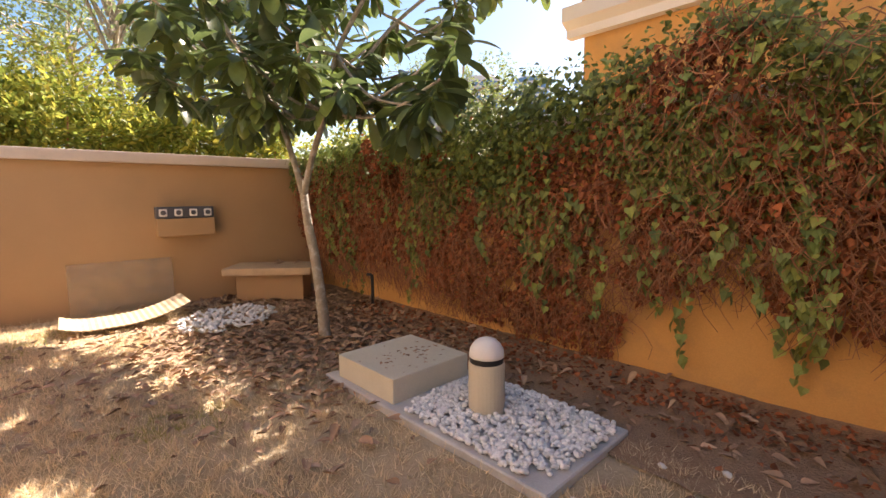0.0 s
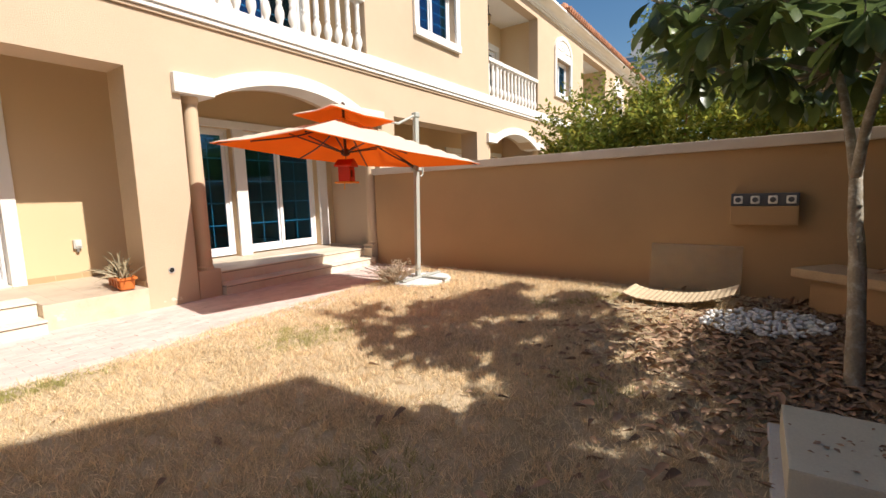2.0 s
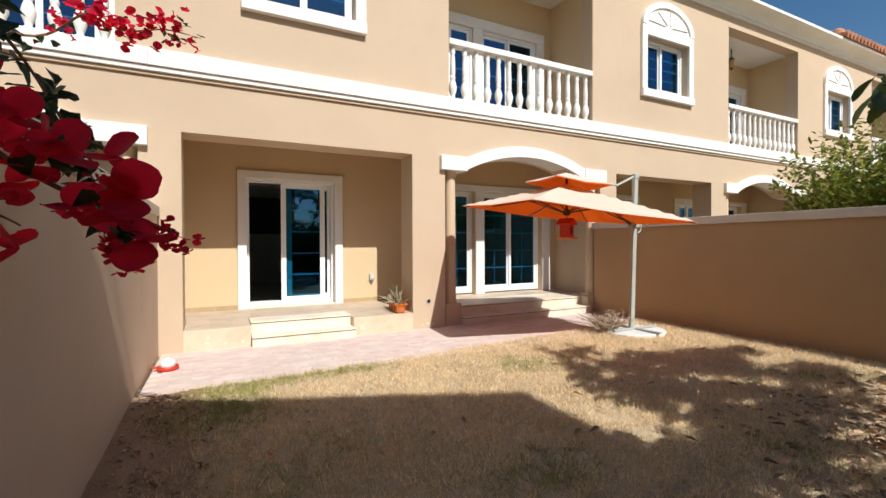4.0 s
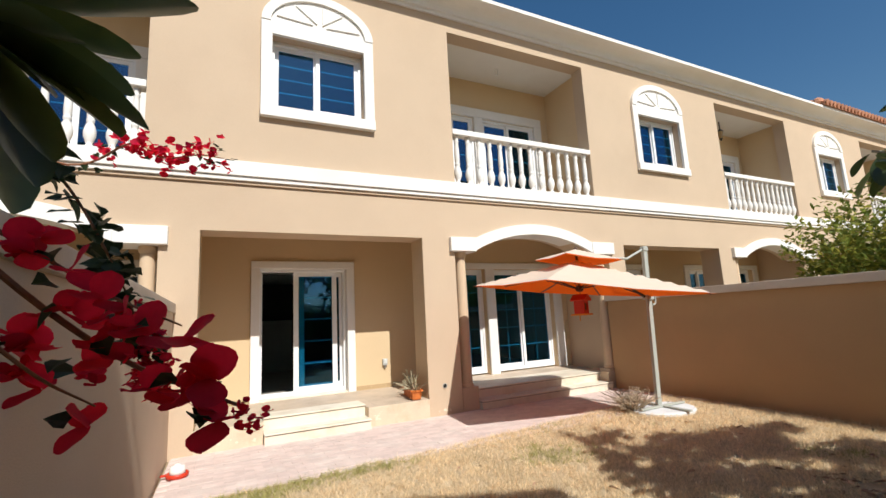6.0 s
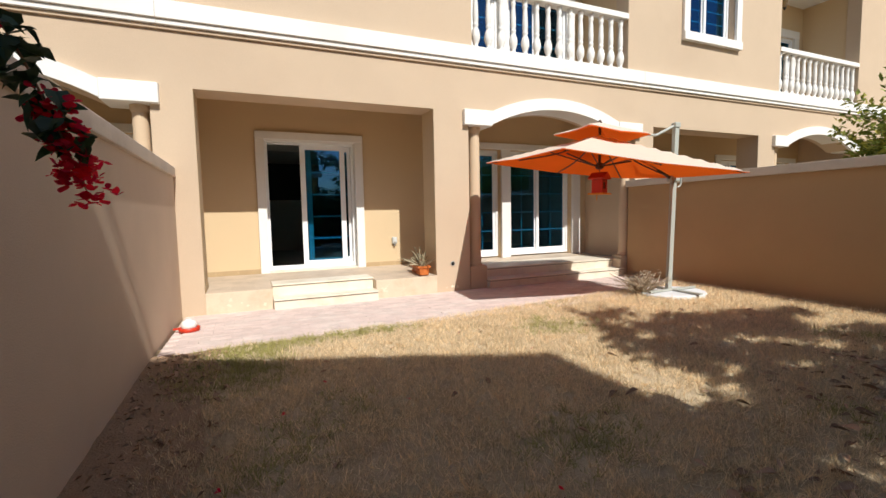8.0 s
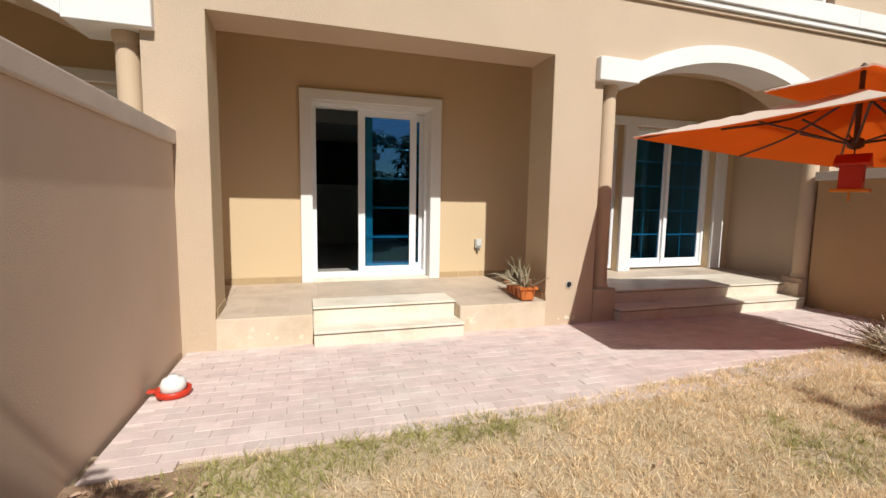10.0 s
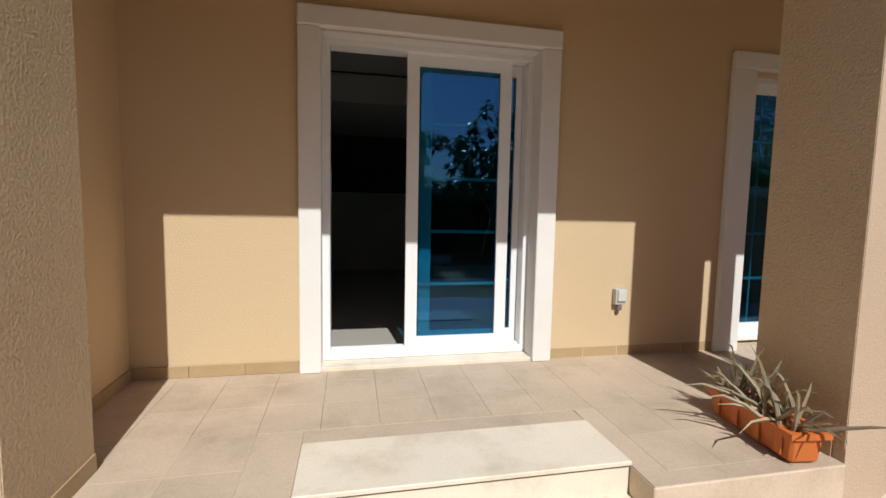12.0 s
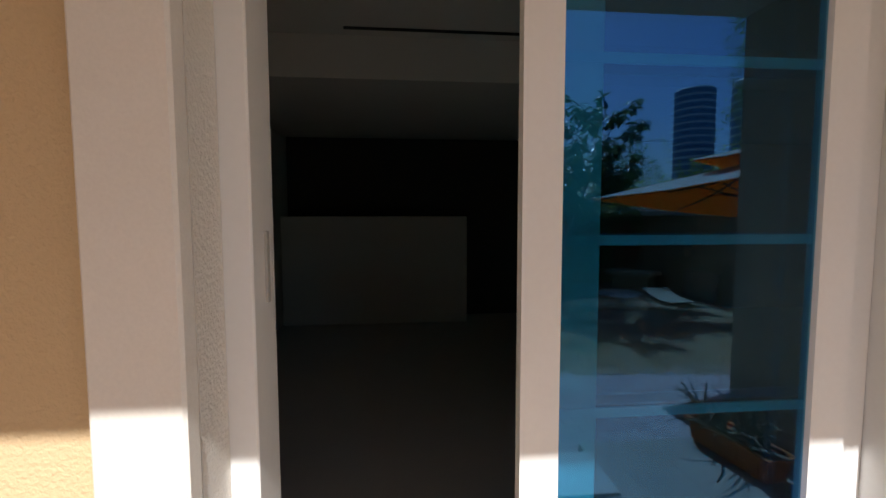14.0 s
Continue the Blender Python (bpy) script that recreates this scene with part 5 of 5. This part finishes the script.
def cloudy_material():
    m = bpy.data.materials.new("cloudy_sheet")
    m.use_nodes = True
    n, l = m.node_tree.nodes, m.node_tree.links
    b = n["Principled BSDF"]
    b.inputs["Base Color"].default_value = (0.50, 0.40, 0.27, 1)
    b.inputs["Roughness"].default_value = 0.25
    tr, mix = n.new("ShaderNodeBsdfTransparent"), n.new("ShaderNodeMixShader")
    tex = n.new("ShaderNodeTexNoise")
    tex.inputs["Scale"].default_value = 4.0
    thin = n.new("ShaderNodeMath")
    thin.operation = "MULTIPLY"
    thin.inputs[1].default_value = 0.55
    l.new(tex.outputs[0], thin.inputs[0])
    l.new(thin.outputs[0], mix.inputs[0])
    l.new(tr.outputs[0], mix.inputs[1])
    l.new(b.outputs[0], mix.inputs[2])
    l.new(mix.outputs[0], n["Material Output"].inputs[0])
    return m


mat_bm = bmesh.new()
n = 40
rows = []
for i in range(n + 1):
    y = -0.58 + 1.16 * i / n
    z = 0.03 + 0.16 * max(0.0, (y + 0.1) / 0.68) ** 2 + 0.06 * max(0.0, (-y - 0.3) / 0.28) ** 2 + 0.006 * (i % 2)
    rows.append([mat_bm.verts.new((x, y, z + dz)) for x, dz in ((-0.30, 0), (0.30, 0), (0.30, -0.012), (-0.30, -0.012))])
for a, b in zip(rows, rows[1:]):
    for k in range(4):
        mat_bm.faces.new((a[k], a[(k + 1) % 4], b[(k + 1) % 4], b[k]))
mat_bm.faces.new(rows[0])
mat_bm.faces.new(rows[-1][::-1])
tagged(finish("reed_mat", mat_bm, material("reed", (0.56, 0.43, 0.28), 0.8, 0.2, 10, 60, 0.3)), "curled pale reed mat lying on fallen leaves", "mat").matrix_basis = pose(-5.72, 1.28, 0.03, 0, 0, -3)
sheet = tagged(finish("plastic_sheet", boxm(-0.006, 0.006, -0.53, 0.53, 0, 0.64, bevel=0.002), cloudy_material()), "cloudy clear plastic sheet leaning on the garden wall", "plastic sheet")
sheet.matrix_basis = pose(on_wall(1.36) + 0.12, 1.36, 0.0, 0, -9, -WALL_TURN)
vp = thing("vent_pipe", "thin bent black pipe standing by the back wall", "pipe", at=(-4.35, 3.62, 0))
part("pipe", tube(curve_line([(0, 0, -0.05), (0, 0, 0.35), (-0.02, 0, 0.42), (-0.1, 0, 0.42)], 4), 0.02, 8), BLACK, vp)

# ---- septic cover, bollard light and pebbles ----
plinth = tagged(finish("cement_plinth", boxm(-2.78, -0.80, 2.10, 2.93, -0.06, 0.045, bevel=0.008), CEMENT), "grey cement plinth set in the soil", "plinth")
cover = tagged(finish("concrete_cover", boxm(-2.66, -1.99, 2.15, 2.85, 0.045, 0.215, bevel=0.012, seg=2), CONCRETE), "pale concrete manhole cover block on a plinth", "manhole cover")
spread([aim((-2.3 + rnd.gauss(0, 0.1), 2.5 + rnd.gauss(0, 0.13), 0.219), any_way(-0.02, 0.02), U(0.015, 0.05), U(-0.3, 0.3)) for k in range(60)], SMALL, "leaf_crumbs", FALLEN, None, "brown leaf crumbs on the concrete cover", "leaves", "stuff")
bol = thing("bollard_light", "beige bollard light with a white dome", "bollard light", at=(-1.51, 2.51, 0.05))
BOLLARD = material("bollard_paint", (0.60, 0.54, 0.41), 0.7, 0.06, 4, 100, 0.2)
part("post", lathe([(0.112, 0), (0.112, 0.31), (0.108, 0.325)], 28), BOLLARD, bol)
part("light_gap", lathe([(0.104, 0.325), (0.104, 0.36)], 24), BLACK, bol, "dark lamp slot")
part("dome", lathe([(0.108, 0.36), (0.108, 0.375), (0.102, 0.405), (0.085, 0.435), (0.06, 0.458), (0.03, 0.47), (0.005, 0.473)], 28), WHITE_PAINT, bol, "white painted dome", smooth=True)

PEBBLE = material("white_pebble", (0.80, 0.79, 0.77), 0.7, 0.08, 20, 90, 0.2, island=0.08)


def pebble_template():
    bm = bmesh.new()
    bmesh.ops.create_icosphere(bm, subdivisions=1, radius=0.5)
    for v in bm.verts:
        v.co *= 1 + 0.22 * noise.noise(v.co * 2.3)
    bm.verts.ensure_lookup_table()
    out = ([tuple(v.co) for v in bm.verts], [tuple(v.index for v in f.verts) for f in bm.faces])
    bm.free()
    return out


PEB = pebble_template()


def pebbles(count, place, lo, hi):
    out = []
    for k in range(count):
        p = place()
        s = U(lo, hi)
        out.append(Matrix.Translation(p) @ Euler((U(-0.4, 0.4), U(-0.4, 0.4), U(0, 6.28))).to_matrix().to_4x4() @ Matrix.Diagonal((s, s * U(0.65, 0.9), s * U(0.5, 0.7), 1)))
    return out


def bed():
    while True:
        x, y = U(-1.93, -0.84), U(2.14, 2.90)
        if (x + 1.51) ** 2 + (y - 2.51) ** 2 > 0.125 ** 2 and not (x < -1.86 and y < 2.25) and not (x > -0.95 and y < 2.22):
            return Vector((x, y, 0.058 + 0.05 * rnd.random() * (1 - 0.7 * max(abs(x + 1.38) / 0.6, abs(y - 2.52) / 0.42))))


spread(pebbles(1700, bed, 0.028, 0.052), PEB, "white_pebbles", PEBBLE, None, "bed of white pebbles on the cement plinth", "pebbles", "stuff", smooth=True)


def ring_bed():
    a, r = U(0, 6.28), math.sqrt(rnd.random())
    return Vector((-4.98 + 0.50 * r * math.cos(a) - 0.12 * r * math.sin(a), 2.12 + 0.55 * r * math.sin(a), 0.05 + 0.03 * rnd.random()))


spread(pebbles(330, ring_bed, 0.04, 0.07), PEB, "white_pebbles", PEBBLE, None, "scattered white pebbles among fallen leaves", "pebbles", "stuff", smooth=True)
for x, y in ((-0.72, 2.2), (-0.55, 2.75), (-0.3, 2.9)):
    spread(pebbles(1, lambda: Vector((x, y, 0.02)), 0.05, 0.06), PEB, "pebble", PEBBLE, None, "single white pebble lying on the soil", "pebble", smooth=True)

# ---- fallen leaves ----
DEAD = long_leaf(-0.08, 0.18, curl=0.2)
fall = []
for k in range(4600):
    x, y = -4.2 + rnd.gauss(0, 1.1), 2.45 + rnd.gauss(0, 0.75)
    if not (on_wall(y) + 0.1 < x < 1.4 and -2 < y < 3.85) or (-2.8 < x < -0.78 and 2.08 < y < 2.95):
        continue
    if (x + 5.0) ** 2 + (y - 2.1) ** 2 < 0.28 and rnd.random() < 0.8:
        continue
    if abs(x + 5.72) < 0.36 and abs(y - 1.28) < 0.62:
        continue
    fall.append(aim((x, y, U(0.012, 0.04)), (U(-1, 1), U(-1, 1), U(-0.12, 0.12)), U(0.045, 0.125), U(-0.5, 0.5)))
for k in range(70):
    fall.append(aim((U(-6, 1.3), U(-1.8, 3.0), U(0.02, 0.035)), (U(-1, 1), U(-1, 1), U(-0.1, 0.15)), U(0.04, 0.11), U(-0.4, 0.4)))
fall = [m for m in fall if not (-2.8 < m.translation.x < -0.78 and 2.08 < m.translation.y < 2.95)]
for k in range(500):
    fall.append(aim((U(-5.5, 1.4), U(2.98, 3.85), U(0.012, 0.035)), (U(-1, 1), U(-1, 1), U(-0.2, 0.2)), U(0.04, 0.12), U(-0.5, 0.5)))
for k in range(420):  # bits along the side wall
    fall.append(aim((1.55 - abs(rnd.gauss(0, 0.22)), U(-2.4, 2.2), U(0.012, 0.035)), (U(-1, 1), U(-1, 1), U(-0.2, 0.3)), U(0.02, 0.06), U(-0.5, 0.5)))
crumbs = [aim((U(-4.6, 1.5), 3.84 - abs(rnd.gauss(0, 0.36)), U(0.02, 0.05)), (U(-1, 1), U(-1, 1), U(-0.3, 0.4)), U(0.018, 0.05), U(-0.8, 0.8)) for k in range(2000)]
crumbs = [m for m in crumbs if not (-2.8 < m.translation.x < -0.78 and m.translation.y < 2.95)]
spread(crumbs, IVY, "vine_litter", VINE_DRY, None, "red-brown vine litter along the wall foot", "leaves", "stuff")
spread(fall, DEAD, "fallen_leaves", FALLEN, None, "curled brown leaves fallen on the soil", "leaves", "stuff", smooth=True)
for k, (x, y, w) in enumerate(((-5.95, 3.05, 0.3), (-5.7, 2.95, 1.2), (-5.6, 3.2, 2.0))):
    spread([aim((x, y, 0.49), (math.cos(w), math.sin(w), 0.1), 0.14, 0.3)], DEAD, "fallen_leaf", FALLEN, None, "curled brown leaf lying on the bench", "leaf", smooth=True)
spread([aim((U(0.9, 1.45), U(-2.4, 1.5), 0.012), (U(-1, 1), U(-1, 1), U(-0.1, 0.2)), U(0.03, 0.07), U(-0.5, 0.5)) for k in range(170)], DEAD, "leaf_litter", FALLEN, None, "small brown leaf litter along the wall foot", "leaves", "stuff")
bract_bits = [(0.55, -0.55), (0.2, -1.0), (-0.6, 0.9), (0.9, 0.2), (0.35, 0.6), (-0.3, -0.4), (0.6, 1.3)]
spread([aim((x, y, 0.03), (U(-1, 1), U(-1, 1), 0.1), 0.032, 0.4) for x, y in bract_bits], IVY, "fallen_bracts", BRACT, None, "fallen red bougainvillea bracts on the lawn", "petals", "stuff")

# ---- the dry lawn ----
EDGE = [(-6.6, -3.2), (-4.92, -3.0), (-1.93, -2.66), (-0.06, -2.55), (1.12, -2.44), (1.6, -2.4)]
straw, fresh = [], []
count = 0
while count < 21000:  # tufts
    x, y = U(-6.5, 1.6), U(-3.2, 2.9)
    if y < between(EDGE, x) - 0.03 or x < on_wall(y) + 0.1 or (-2.8 < x < -0.78 and y > 2.08):
        continue
    if (x + 5.42) ** 2 + (y + 2.42) ** 2 < 0.25:
        continue
    bare = 0.6 * max(0.0, min(1.0, (y - 0.6 + 0.35 * (-x - 3.0)) / 1.2)) + 0.8 * max(0.0, (x - 1.05) / 0.3) + 0.55 * noise.noise(Vector((x * 1.6, y * 1.6, 40)))
    if rnd.random() < bare:
        continue
    count += 1
    g = 0.75 * noise.noise(Vector((x * 0.9, y * 0.9, 60))) + 0.8 * max(0.0, 1 - abs(y - between(EDGE, x) - 0.15) / 0.3) * max(0.0, min(1.0, (x + 1.8) / 1.5)) + 0.9 * max(0.0, 1 - ((x - 0.9) ** 2 + (y + 1.7) ** 2) / 0.7)
    green_tuft = g > 0.43 + U(-0.25, 0.25)
    r, tall = U(0.02, 0.055), U(0.7, 1.3)
    for k in range(9):
        a = U(0, 6.28)
        px, py = x + r * math.cos(a) * rnd.random(), y + r * math.sin(a) * rnd.random()
        lean = abs(rnd.gauss(0.75, 0.35))
        m = Matrix.Translation((px, py, 0.008 * noise.noise(Vector((x * 1.3, y * 1.3, 0))))) @ Matrix.Rotation(a, 4, "Z") @ Matrix.Rotation(lean, 4, "Y") @ Matrix.Rotation(U(0, 3), 4, "Z") @ Matrix.Diagonal((U(0.003, 0.0065), 0.05, tall * U(0.03, 0.085), 1))
        (fresh if green_tuft else straw).append(m)
spread(straw, BLADE, "dry_grass", STRAW, None, "short dry straw-coloured lawn grass", "grass", "stuff")
spread(fresh, BLADE, "green_grass", GREEN_GRASS, None, "thin patches of green grass in the lawn", "grass", "stuff")

# ---- bougainvillea over the side wall ----
boug = thing("bougainvillea", "bougainvillea with crimson bracts hanging over the side wall", "bougainvillea", at=(0, 0, 0))
def papery_bract():
    """A broad cupped bract with a ruffled rim and a short point."""
    v, f = [], []
    rows = ((0.0, 0.10), (0.12, 0.32), (0.30, 0.48), (0.50, 0.55), (0.70, 0.50), (0.86, 0.35), (0.95, 0.18), (1.0, 0.03))
    for t, w in rows:
        for k in (-1.0, -0.6, 0.0, 0.6, 1.0):
            ruffle = 0.05 * math.sin(7 * t + 2.2 * k) * abs(k)
            v.append((k * w, t, 0.30 * t * t - 0.10 * t + 0.22 * w * k * k + ruffle + 0.03 * (k == 0)))
    for i in range(len(rows) - 1):
        for k in range(4):
            a = 5 * i + k
            f.append((a, a + 1, a + 6, a + 5))
    return v, f


PETAL = papery_bract()


def flower_poses(p, axis, size):
    """Three papery bracts round an axis."""
    side = axis.cross(Vector((0.1, 0.2, 1))).normalized()
    up = side.cross(axis)
    out = []
    for q in range(3):
        a = 2 * math.pi * q / 3 + U(-0.2, 0.2)
        out.append(aim(p, (side * math.cos(a) + up * math.sin(a)) * 0.85 + axis * 0.55, size * U(0.85, 1.1), U(-0.5, 0.5)))
    return out


def twig(points, r):
    line = curve_line(points, 7)
    part("branch", tube(line, [r * (1 - 0.8 * i / len(line)) for i in range(len(line))], 6), VINE_STEM, boug)
    return line


twig([(2.3, 2.6, -0.05), (2.15, 2.4, 1.5), (1.85, 2.0, 2.1), (1.5, 1.85, 1.95), (1.24, 1.80, 1.70), (1.10, 1.87, 1.60), (0.94, 1.98, 1.53)], 0.012)
twig([(1.5, 1.85, 1.95), (1.31, 1.75, 1.83), (1.17, 1.77, 1.73), (1.03, 1.93, 1.66)], 0.006)
twig([(1.5, 1.85, 1.95), (1.35, 1.83, 1.72), (1.24, 1.84, 1.60), (1.15, 1.86, 1.54)], 0.006)
spray = twig([(2.15, 2.4, 1.5), (2.2, 0.6, 2.5), (1.80, -0.40, 2.64), (1.45, -0.1, 2.70), (1.28, 0.06, 2.58), (1.10, 0.16, 2.58), (0.98, 0.2, 2.56)], 0.010)
hang = twig([(1.85, 2.0, 2.1), (1.75, 1.2, 2.45), (1.56, 0.62, 2.28), (1.37, 0.60, 1.93), (1.27, 0.63, 1.68), (1.19, 0.62, 1.42)], 0.009)
BLOOMS = [(1.304, 1.75, 1.818), (1.263, 1.762, 1.827), (1.21, 1.801, 1.763), (1.151, 1.848, 1.71), (1.121, 1.871, 1.662), (1.273, 1.75, 1.652), (1.177, 1.82, 1.61),
          (1.082, 1.906, 1.647), (1.019, 1.965, 1.64), (1.245, 1.762, 1.566), (1.162, 1.828, 1.507), (1.263, 1.75, 1.613), (1.049, 1.934, 1.564), (0.978, 2.0, 1.576),
          (0.977, 2.0, 1.516), (1.016, 1.965, 1.544), (1.147, 1.848, 1.637), (1.22, 1.789, 1.696)]
for b in BLOOMS:
    axis = any_way(-0.5, 0.5) + Vector((0, 0.35, -0.1))
    axis.normalize()
    ps = flower_poses(Vector((0, 0, 0)), axis, U(0.046, 0.060))
    if rnd.random() < 0.7:
        ps += flower_poses(Vector((U(-0.03, 0.03), U(-0.03, 0.03), U(-0.035, 0.0))), any_way(), U(0.038, 0.052))
    spread(ps, PETAL, "flower", BRACT, boug, smooth=True).location = b
small, bleaves = [], []
for k in range(75):
    p = rnd.choice(spray[-26:]) + any_way() * U(0.02, 0.11)
    small += flower_poses(p, any_way(), U(0.022, 0.042))
for k in range(95):
    p = rnd.choice(hang[-9:]) + any_way() * U(0.015, 0.085)
    small += flower_poses(p, any_way(), U(0.020, 0.038))
for k in range(16):
    small += flower_poses(Vector((1.12, 1.84, 1.62)) + any_way() * 0.06, any_way(), U(0.012, 0.02))
for k in range(14):
    small += flower_poses(Vector((0.93, 2.0, 1.53)) + any_way() * 0.035, any_way(), U(0.008, 0.014))
for k in range(110):
    bleaves.append(aim(rnd.choice(hang[10:-5]) + any_way() * 0.06, any_way(-1, 0.3), U(0.055, 0.09), U(-0.8, 0.8)))
for k in range(30):
    bleaves.append(aim(rnd.choice(spray[12:]) + any_way() * 0.06, any_way(-1, 0.3), U(0.03, 0.05), U(-0.8, 0.8)))
for b in BLOOMS:
    if rnd.random() < 0.7:
        bleaves.append(aim(Vector(b) + any_way() * 0.03, any_way(-1, 0.4), U(0.03, 0.05), U(-0.8, 0.8)))
spread(small, PETAL, "bract_growth", BRACT, boug, "small crimson bracts", kind="stuff", smooth=True)
spread(bleaves, IVY, "leaves", BOUG_LEAF, boug, "dark green leaves", kind="stuff")

# young plumeria by the side wall
near = thing("plumeria_tree", "young plumeria with long dark leaves beside the side wall", "tree", at=(0, 0, 0))
crownp = Vector((1.33, 1.96, 2.12))
part("trunk", tube(curve_line([(1.42, 2.05, -0.05), (1.43, 2.02, 0.9), (1.40, 1.99, 1.6), crownp], 5), [0.035 - 0.0012 * i for i in range(16)], 8), PLUM_BARK, near)
tips = [(1.018, 2.118, 2.099), (1.094, 2.028, 2.061), (1.108, 1.97, 2.027), (1.081, 2.015, 1.955), (1.11, 2.041, 1.928), (1.186, 2.02, 1.891), (1.198, 2.03, 1.853),
        (1.216, 2.037, 1.815), (1.16, 2.0, 1.99), (1.2, 1.98, 2.0), (1.12, 2.08, 2.13), (1.15, 2.1, 2.03), (1.55, 2.1, 2.3), (1.5, 1.75, 2.25), (1.35, 2.2, 2.4), (1.24, 1.72, 2.3)]
blades = [aim(crownp, Vector(t) - crownp, (Vector(t) - crownp).length * 1.02, U(-0.3, 0.3)) for t in tips]
spread(blades, long_leaf(0.0, 0.15, widths=((0, 0.06), (0.12, 0.16), (0.3, 0.27), (0.5, 0.33), (0.7, 0.33), (0.86, 0.26), (0.96, 0.14), (1.0, 0.02))), "crown", PLUM_LEAF, near, "long dark green leaves", smooth=True)
# ---- skirting, terrace tiles and pavers ----
def skirting(points, label="brown tile skirting along the porch walls"):
    s = thing("baseboard", label, "skirting", kind="structure")
    for (x0, y0), (x1, y1) in zip(points, points[1:]):
        d = Vector((x1 - x0, y1 - y0, 0))
        n = max(1, round(d.length / 0.33))
        w = math.degrees(math.atan2(d.y, d.x))
        bm = boxm(0.002, d.length / n - 0.002, -0.011, -0.001, 0.0, 0.085, bevel=0.002)
        first = part("skirting_tile", bm, SKIRTING, s)
        for k in range(n):
            ob = first if k == 0 else new("skirting_tile", first.data)
            ob.parent = s
            ob.matrix_basis = pose(x0 + d.x * k / n, y0 + d.y * k / n, TERRACE + 0.001 - FALL * (y0 + d.y * k / n + 6.29), 0, -math.degrees(math.atan(-FALL * d.y / d.length)), w)
    return s


skirting([(-1.45, BACK + 0.002), (-3.02, BACK + 0.002)][::-1])
skirting([(0.51, BACK + 0.002), (1.62, BACK + 0.002)][::-1])
skirting([(1.618, BACK + 0.01), (1.618, PIER_BACK - 0.003)][::-1])
skirting([(1.30, PIER_BACK - 0.003), (1.30, F - 0.06)][::-1])
skirting([(-2.316, F - 0.06), (-2.316, PIER_BACK - 0.003)][::-1])

tiles = thing("floor_terrace_tiles", "worn beige square terrace tiles", "floor", kind="structure")
T = 0.333
tile_mesh = None
for i in range(27):
    for j in range(4):
        x, y = 1.64 - T * (i + 0.5), LOW_BACK - 0.0 - T * (j + 0.5)
        half_y = T / 2
        if y - half_y < BACK - 0.14 or x < X_RIGHT + 0.2:
            continue
        if tile_mesh is None:
            ob = part("tile", boxm(-T / 2 + 0.0007, T / 2 - 0.0007, -T / 2 + 0.0007, T / 2 - 0.0007, -0.014, 0.0, bevel=0.001), TILE, tiles)
            tile_mesh = ob.data
        else:
            ob = new("tile", tile_mesh)
            ob.parent = tiles
        ob.matrix_basis = pose(x, y, TERRACE - FALL * (y + 6.29), -math.degrees(math.atan(FALL)))
for i in range(11):
    for j in range(2):
        x, y = 1.30 - T * (i + 0.5), LOW_BACK + T * (j + 0.5) - 0.002
        if -1.37 < x < 0.55 or y > F - 0.16:
            continue
        ob = new("tile", tile_mesh)
        ob.parent = tiles
        ob.matrix_basis = pose(x, y, TERRACE + 0.002 - FALL * (y + 6.29), -math.degrees(math.atan(FALL)))

structure("paving_bed", boxm(-6.95, 1.57, -3.0, -0.15, -0.1, 0.008), JOINT_SAND, "sand bed under the pavers", "pavement").matrix_basis = pose(0, -2.4, 0, math.degrees(math.atan(0.035)))
paving = thing("paving", "pinkish interlocking concrete pavers along the house", "pavement", kind="structure")
PL, PW = 0.215, 0.108
paver_mesh = None
far_poses = []
for j in range(-4, 32):
    for i in range(-4, 44):
        u, v = i * PL + (j % 2) * PL / 2, j * PW
        x, y = 1.56 - u * 0.9973, -5.2 + v
        edge = between(EDGE, x)
        if not (-6.86 < x - PL / 2 and x + PL / 2 < 1.6 and -5.36 < y < edge - PW / 2):
            continue
        if y < F - 0.02 and not (-6.9 < x < -2.75):
            continue
        z = 0.022 + rnd.uniform(-0.002, 0.002)
        m = pose(x, y, z, U(-0.7, 0.7), U(-0.5, 0.5), U(-0.8, 0.8))
        if x > -1.75:
            if paver_mesh is None:
                ob = part("paver", boxm(-PL / 2 + 0.0008, PL / 2 - 0.0008, -PW / 2 + 0.0008, PW / 2 - 0.0008, -0.03, 0.0, bevel=0.0025), PAVER, paving)
                paver_mesh = ob.data
            else:
                ob = new("paver", paver_mesh)
                ob.parent = paving
            ob.matrix_basis = m
        else:
            far_poses.append(m)
tv = [tuple(v.co) for v in paver_mesh.vertices]
tf = [tuple(p.vertices) for p in paver_mesh.polygons]
PAVER_FAR = material("pink_paver_far", (0.62, 0.49, 0.44), 0.85, 0.14, 6, 120, 0.4, spec=0.2, second=(0.66, 0.57, 0.51), patch=0.8, patch_scale=1.9, island=0.07)
spread(far_poses, (tv, tf), "pavers", PAVER_FAR, paving, kind="stuff")
paving.matrix_basis = pose(0, -2.4, 0, math.degrees(math.atan(0.035))) @ Matrix.Translation((0, 2.4, 0))
